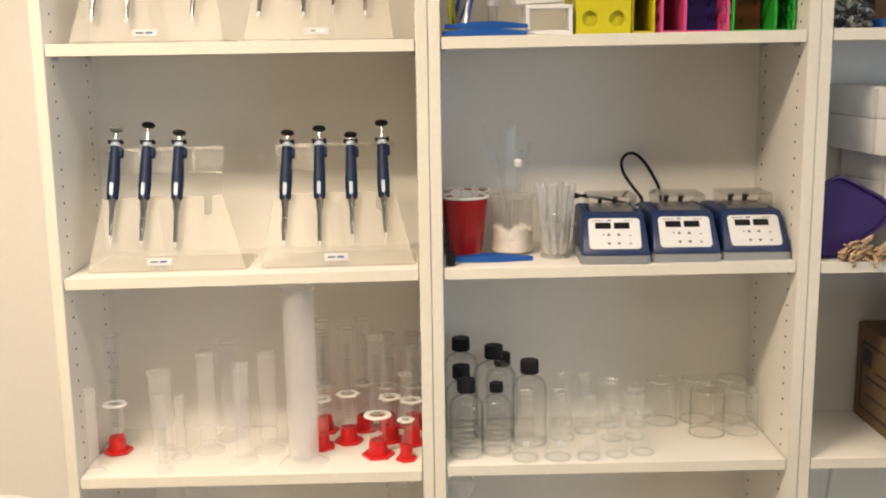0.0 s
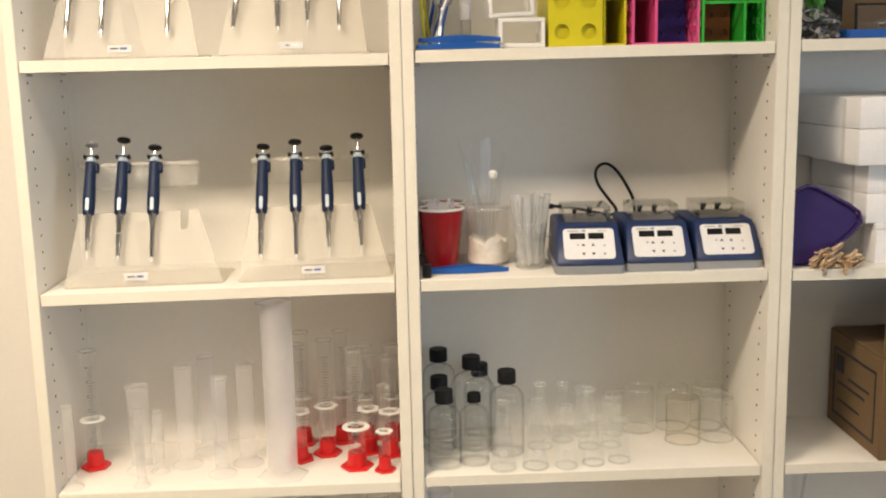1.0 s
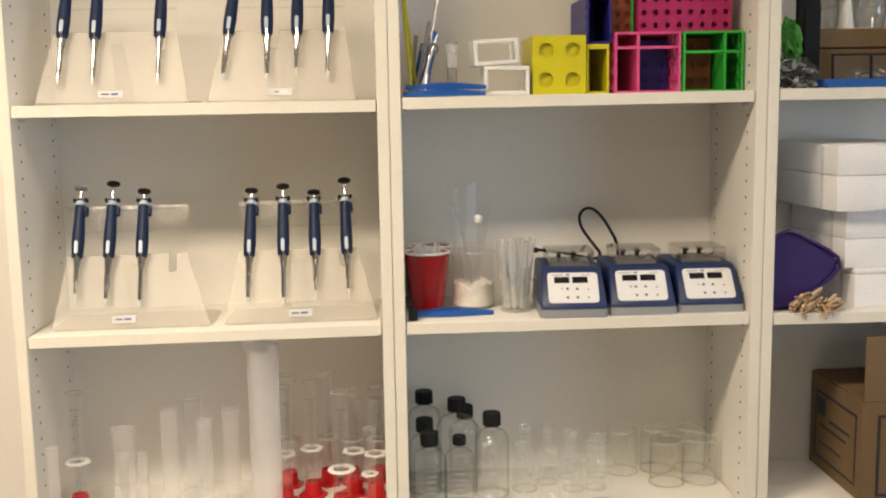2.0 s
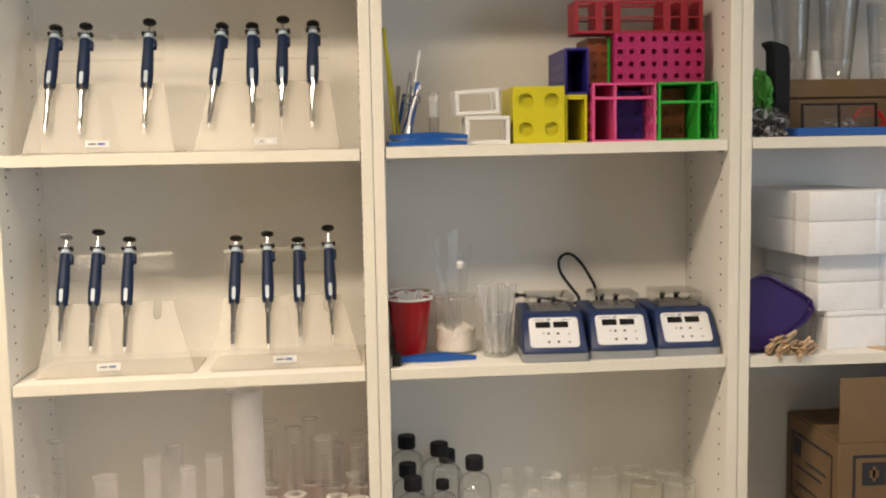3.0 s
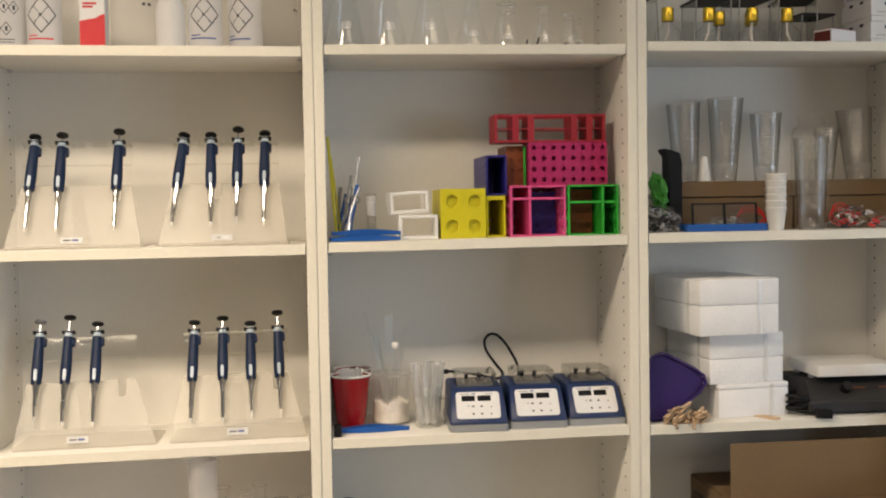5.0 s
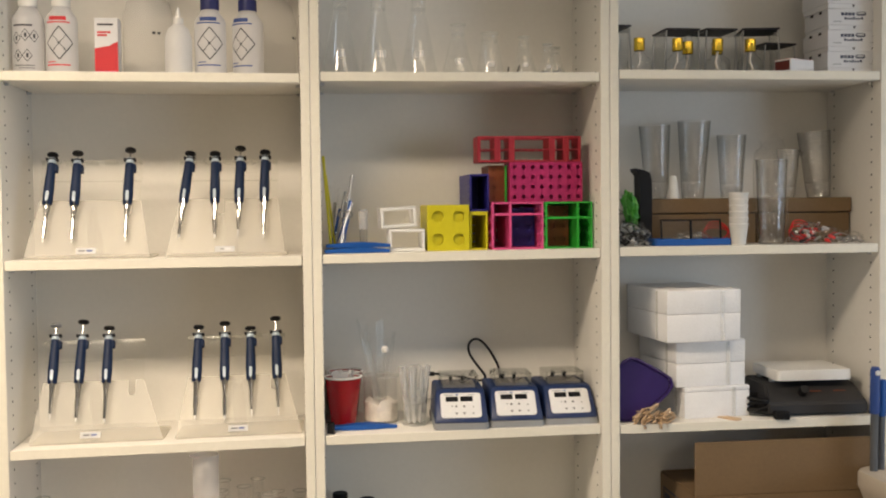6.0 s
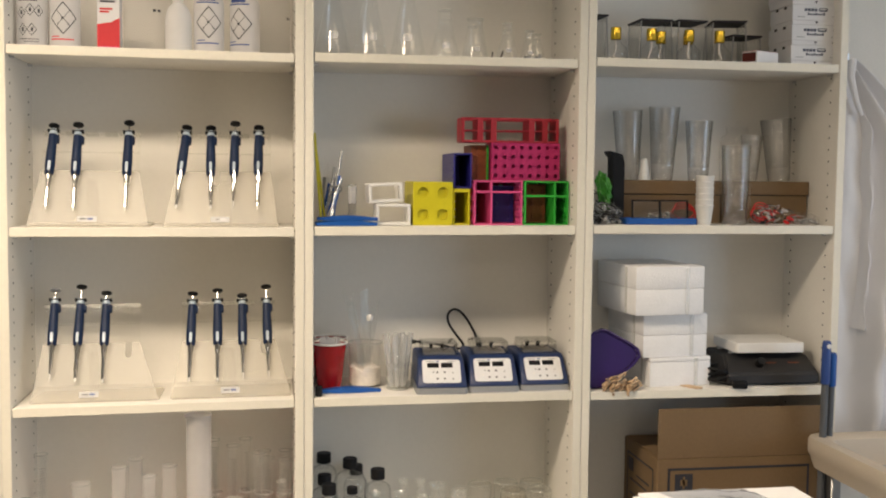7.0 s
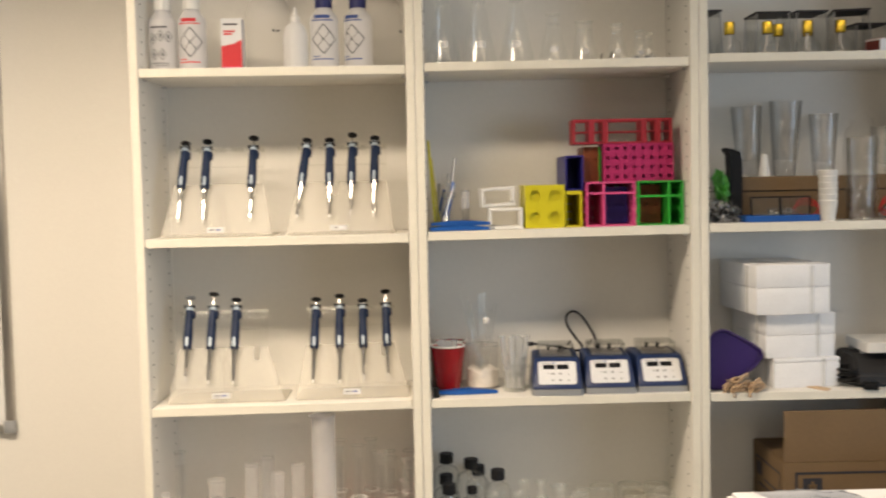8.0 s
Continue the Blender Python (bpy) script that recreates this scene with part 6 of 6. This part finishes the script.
# ---- low shelf, partly in view ----
for x, y in ((-0.075, 0.10), (-0.50, 0.13), (-0.57, 0.16)):
    c = copy_thing(pc, pose(x, y, LEFT[4][0] + 0.001, 0, 0, 30))
    c.scale = (1.3, 1.3, 1.55)
for i, (xa, xb) in enumerate(((0.775, 0.83), (0.80, 0.815), (0.785, 0.80))):
    rod_thing("glass_rod", [(xa, 0.06 + 0.03 * i, MID[4][0]), (xb, 0.10 + 0.03 * i, MID[4][0] + 0.35)], 0.006, GLASSB if i else WHITEP, "long glass rod leaning on the low shelf", "glass rod", "rods on the low shelf")
bw = thing("plastic_bowl", (0.055, 0.10, MID[4][0]), "white plastic bowl on the low shelf", "bowl")
bm = B()
lathe(bm, [(0, 0.26), (0.02, 0.30), (0.026, 0.31), (0.026, 0.33), (0.022, 0.334), (0, 0.334)], 24)
lathe(bm, [(0, 0), (0.04, 0), (0.045, 0.01), (0.045, 0.24), (0.02, 0.28)], 24)
part("bowl_body", bm, POLYD, bw)

# ---- beside the shelves ----
# lab coat on a hook
ck = thing("coat_hook", (1.575, YW, 2.12), "steel coat hook screwed to the wall", "hook")
bm = B()
lathe(bm, [(0, 0), (0.016, 0), (0.016, 0.004), (0, 0.004)], 16, pose(0, 0, 0, 90))
part("backplate", bm, STEEL, ck)
bm = B()
tube(bm, [(0, -0.003, 0), (0, -0.04, -0.006), (0, -0.055, 0.004), (0, -0.056, 0.022)], 0.005, 8)
part("prong", bm, STEEL, ck)
coat = thing("lab_coat", (1.575, 0.235, 2.12), "white cotton lab coat hanging in folds from a hook", "lab coat")


def coat_sheet(x_left, x_right, z_top, z_bot, depth, seed, nx=60, nz=70):
    bm = B()
    fr, bk = [], []
    for j in range(nz + 1):
        v = j / nz
        z = z_top + (z_bot - z_top) * v
        xl, xr = x_left(v), x_right(v)
        fr.append([])
        bk.append([])
        for i in range(nx + 1):
            u = i / nx
            x = xl + (xr - xl) * u
            bulge = min(1, 5 * u, 5 * (1 - u)) ** 0.7
            fold = (0.5 + 0.5 * math.sin(u * 17 + seed + 1.6 * noise.noise(Vector((u * 1.5, v * 1.8, seed))) + 1.3 * v)) ** 1.3
            wr = noise.noise(Vector((u * 4 + seed + v * 3, v * 9 - u * 4, 0)))
            y = -depth * bulge * min(1, 0.35 + v * 3) * (0.30 + 0.70 * fold) - 0.018 * wr
            fr[-1].append(bm.verts.new((x + 0.006 * wr, y, z + 0.004 * wr)))
            bk[-1].append(bm.verts.new((x, 0.03 - 0.01 * bulge, z)))
    for j in range(nz):
        for i in range(nx):
            bm.faces.new((fr[j][i], fr[j][i + 1], fr[j + 1][i + 1], fr[j + 1][i]))
            bm.faces.new((bk[j][i + 1], bk[j][i], bk[j + 1][i], bk[j + 1][i + 1]))
        for i in (0, nx):
            bm.faces.new((fr[j][i], fr[j + 1][i], bk[j + 1][i], bk[j][i]) if i == 0 else (fr[j + 1][i], fr[j][i], bk[j][i], bk[j + 1][i]))
    for j in (0, nz):
        for i in range(nx):
            q = (fr[j][i + 1], fr[j][i], bk[j][i], bk[j][i + 1])
            bm.faces.new(q if j == 0 else q[::-1])
    return bm


part("body", coat_sheet(lambda v: -0.030 - 0.012 * math.sin(3 * v) - 0.030 * v, lambda v: 0.02 + min(0.36, 1.3 * v ** 0.95), 0.0, -1.16, 0.10, 1.0), CLOTH, coat)
part("sleeve", coat_sheet(lambda v: 0.015 + 0.05 * v - 0.06 * v * v, lambda v: 0.06 + 0.13 * min(1, v * 2.5) + 0.02 * v, -0.10, -0.78, 0.075, 4.0, 30, 50), CLOTH, coat)
bm = B()
tube(bm, [(0.0, -0.03, 0.0), (-0.012, -0.045, -0.05), (0.0, -0.055, -0.12), (0.018, -0.055, -0.16)], 0.011, 8, 0.007)
part("collar", bm, CLOTH, coat)
# two poles with blue ends
for i, (x, y, top, blue) in enumerate(((1.3650, -0.052, 1.352, 0.115), (1.3895, -0.040, 1.318, 0.090))):
    p = thing("mop_pole", (x, y, 0, 1.0, 0, 0), "grey metal mop pole with a blue plastic end", "pole", "mop poles")
    bm = B()
    lathe(bm, [(0, 0), (0.0095, 0), (0.0095, top - blue), (0, top - blue)], 18)
    part("pole_tube", bm, mat("grey_metal_tube", (0.11, 0.12, 0.135), 0.45, metal=0.2, vary=0.08, bump=0.02) if i == 0 else bpy.data.materials["grey_metal_tube"], p)
    bm = B()
    lathe(bm, [(0.0098, top - blue - 0.002), (0.0118, top - blue), (0.0118, top - 0.008), (0.009, top - 0.001), (0, top)], 20)
    g = part("blue_grip", bm, SKYBLUE if i else mat("deep_blue_plastic", (0.02, 0.06, 0.25), 0.4, vary=0.08, bump=0.03), p, "blue plastic end")
    bm = B()
    lathe(bm, [(0, 0), (0.006, 0), (0.0065, 0.002), (0.003, 0.003), (0, 0.003)], 14, pose(0, -0.0115, top - 0.014, 90))
    if i == 0:
        part("hang_hole_ring", bm, WHITEP, g, "pale ring round a hanging hole")
    else:
        bm.free()

# beige utility cart
ca = thing("utility_cart", (1.660, -0.36, 0), "beige plastic utility cart with a deep rimmed tray", "cart")
CW, CD, CZ = 0.33, 0.33, 1.093


def tray(bm, z, depth):
    o = rounded(2 * CW, 2 * CD, 0.05, 8, z0=-CD)
    i = [(x * 0.865, y * 0.865) for x, y in o]
    levels = [(o, z - 0.045), ([(x * 1.01, y * 1.01) for x, y in o], z - 0.040), ([(x * 1.01, y * 1.01) for x, y in o], z - 0.008), (o, z), ([(x * 0.90, y * 0.90) for x, y in o], z), (i, z - 0.008), ([(x * 0.84, y * 0.84) for x, y in o], z - depth)]
    rings = [[bm.verts.new((x, y, zz)) for x, y in poly] for poly, zz in levels]
    n = len(o)
    for a, b in zip(rings, rings[1:]):
        for k in range(n):
            k2 = (k + 1) % n
            bm.faces.new((a[k], a[k2], b[k2], b[k]))
    bm.faces.new(rings[-1])
    under = [bm.verts.new((x * 0.97, y * 0.97, z - depth - 0.006)) for x, y in o]
    for k in range(n):
        bm.faces.new((under[k], under[(k + 1) % n], rings[0][(k + 1) % n], rings[0][k]))
    bm.faces.new(under[::-1])


for nm, z, dp in (("top_tray", CZ, 0.075), ("lower_tray", 0.42, 0.05)):
    bm = B()
    tray(bm, z, dp)
    part(nm, bm, BEIGE, ca)
for sx in (-1, 1):
    for sy in (-1, 1):
        bm = B()
        box(bm, sx * 0.27 - 0.014, sx * 0.27 + 0.014, sy * 0.27 - 0.014, sy * 0.27 + 0.014, 0.08, 0.37, 0.003)
        box(bm, sx * 0.27 - 0.014, sx * 0.27 + 0.014, sy * 0.27 - 0.014, sy * 0.27 + 0.014, 0.42, CZ - 0.08, 0.003)
        part("leg", bm, STEEL, ca, "metal corner post")
        bm = B()
        lathe(bm, [(0, -0.012), (0.036, -0.012), (0.040, -0.008), (0.040, 0.008), (0.036, 0.012), (0, 0.012)], 22, pose(sx * 0.27, sy * 0.27, 0.040, 0, 90))
        part("caster", bm, CHARCOAL, ca, "dark rubber caster")
bm = B()
box(bm, -0.26, 0.26, -0.25, 0.25, CZ - 0.0745, CZ - 0.070, 0.001)
part("liner", bm, GREYP, ca, "grey liner in the tray")

# white box with plastic film on a bench
BX0, BX1, BY1, BZ = 0.512, 0.795, -0.975, 1.25
tb = thing("lab_bench", (0.85, -1.35, 0), "pale laminate lab bench standing in the room", "bench")
bm = B()
box(bm, -0.42, 0.70, -0.36, 0.38, 0.87, 0.90, 0.003, 2)
part("benchtop", bm, SHELF, tb)
for sx in (-0.38, 0.66):
    for yy in (-0.32, 0.34):
        bm = B()
        box(bm, sx - 0.02, sx + 0.02, yy - 0.02, yy + 0.02, 0, 0.8695, 0.002)
        part("leg", bm, STEEL, tb)
pa = thing("white_box", ((BX0 + BX1) / 2, BY1, 0.90), "white cardboard box with a loose lid on the bench", "box")
bw2, bd2 = (BX1 - BX0) / 2, 0.30
bm = B()
box(bm, -bw2 + 0.004, bw2 - 0.004, -bd2 + 0.004, -0.004, 0, 0.31, 0.002)
part("box_body", bm, PAPER, pa)
bm = B()
box(bm, -bw2, bw2, -bd2, 0, 0.3105, 0.343, 0.002, 2)
part("lid", bm, PAPER, pa)
bm = B()
box(bm, -bw2 + 0.008, bw2 + 0.003, -bd2 + 0.005, -0.003, 0.3435, 0.3495, 0.001, 1, pose(0, 0, 0, 0, 0, 0.5))
part("folder", bm, PAPER, pa, "white folder on the lid")
film = thing("plastic_film", (0.655, -1.065, BZ), "crumpled clear plastic film lying on a box", "plastic film")
bm = B()
n = 36
g = []
for j in range(n + 1):
    g.append([])
    for i in range(n + 1):
        u, v = i / n - 0.5, j / n - 0.5
        q = noise.noise(Vector((u * 4, v * 4, 2))) * 0.010 + abs(noise.noise(Vector((u * 9, v * 9, 5)))) * 0.006
        edge = min(1, 4 * (0.5 - max(abs(u), abs(v))))
        g[-1].append(bm.verts.new((u * 0.145 - v * 0.06, v * 0.15, 0.001 + max(0, (0.010 + q) * (0.12 + 0.88 * edge)))))
for j in range(n):
    for i in range(n):
        bm.faces.new((g[j][i], g[j][i + 1], g[j + 1][i + 1], g[j + 1][i]))
ob = part("film_sheet", bm, clear("grey_film", (0.72, 0.74, 0.78), 0.10, 0.6, 0.18, haze=0.16, haze_colour=(0.6, 0.62, 0.66)), film)

# whiteboard on the wall
wb = thing("whiteboard", (-1.159, YW, 1.09), "white writing board in an aluminium frame on the wall", "whiteboard")
bm = B()
box(bm, -1.18, -0.024, -0.012, -0.002, 0.024, 1.17)
part("board", bm, WOOLW, wb)
for nm, a in (("frame_bar", (-1.2, 0, 0, 0.024)), ("frame_bar", (-1.2, 0, 1.17, 1.194)), ("frame_bar", (-0.024, 0, 0.0242, 1.1698)), ("frame_bar", (-1.2, -1.178, 0.0242, 1.1698))):
    bm = B()
    box(bm, a[0], a[1], -0.02, -0.0005, a[2], a[3], 0.003, 2)
    part(nm, bm, ALU, wb, "aluminium frame")
bm = B()
box(bm, -0.030, 0.003, -0.0225, 0.0, -0.003, 0.034, 0.004, 2)
part("corner_cap", bm, GREYP, wb, "grey plastic corner cap")

# white round bin by the wall
wbn = thing("white_bin", (-0.725, -0.38, 0), "white plastic round bin with a domed lid", "bin")
bm = B()
lathe(bm, [(0, 0), (0.085, 0), (0.09, 0.01), (0.105, 0.86), (0.0, 0.86)], 40)
part("bin_body", bm, WHITEP, wbn)
bm = B()
lathe(bm, [(0.106, 0.855), (0.110, 0.857), (0.110, 0.885), (0.100, 0.895), (0.05, 0.902), (0, 0.904)], 40)
part("lid", bm, WHITEP, wbn)
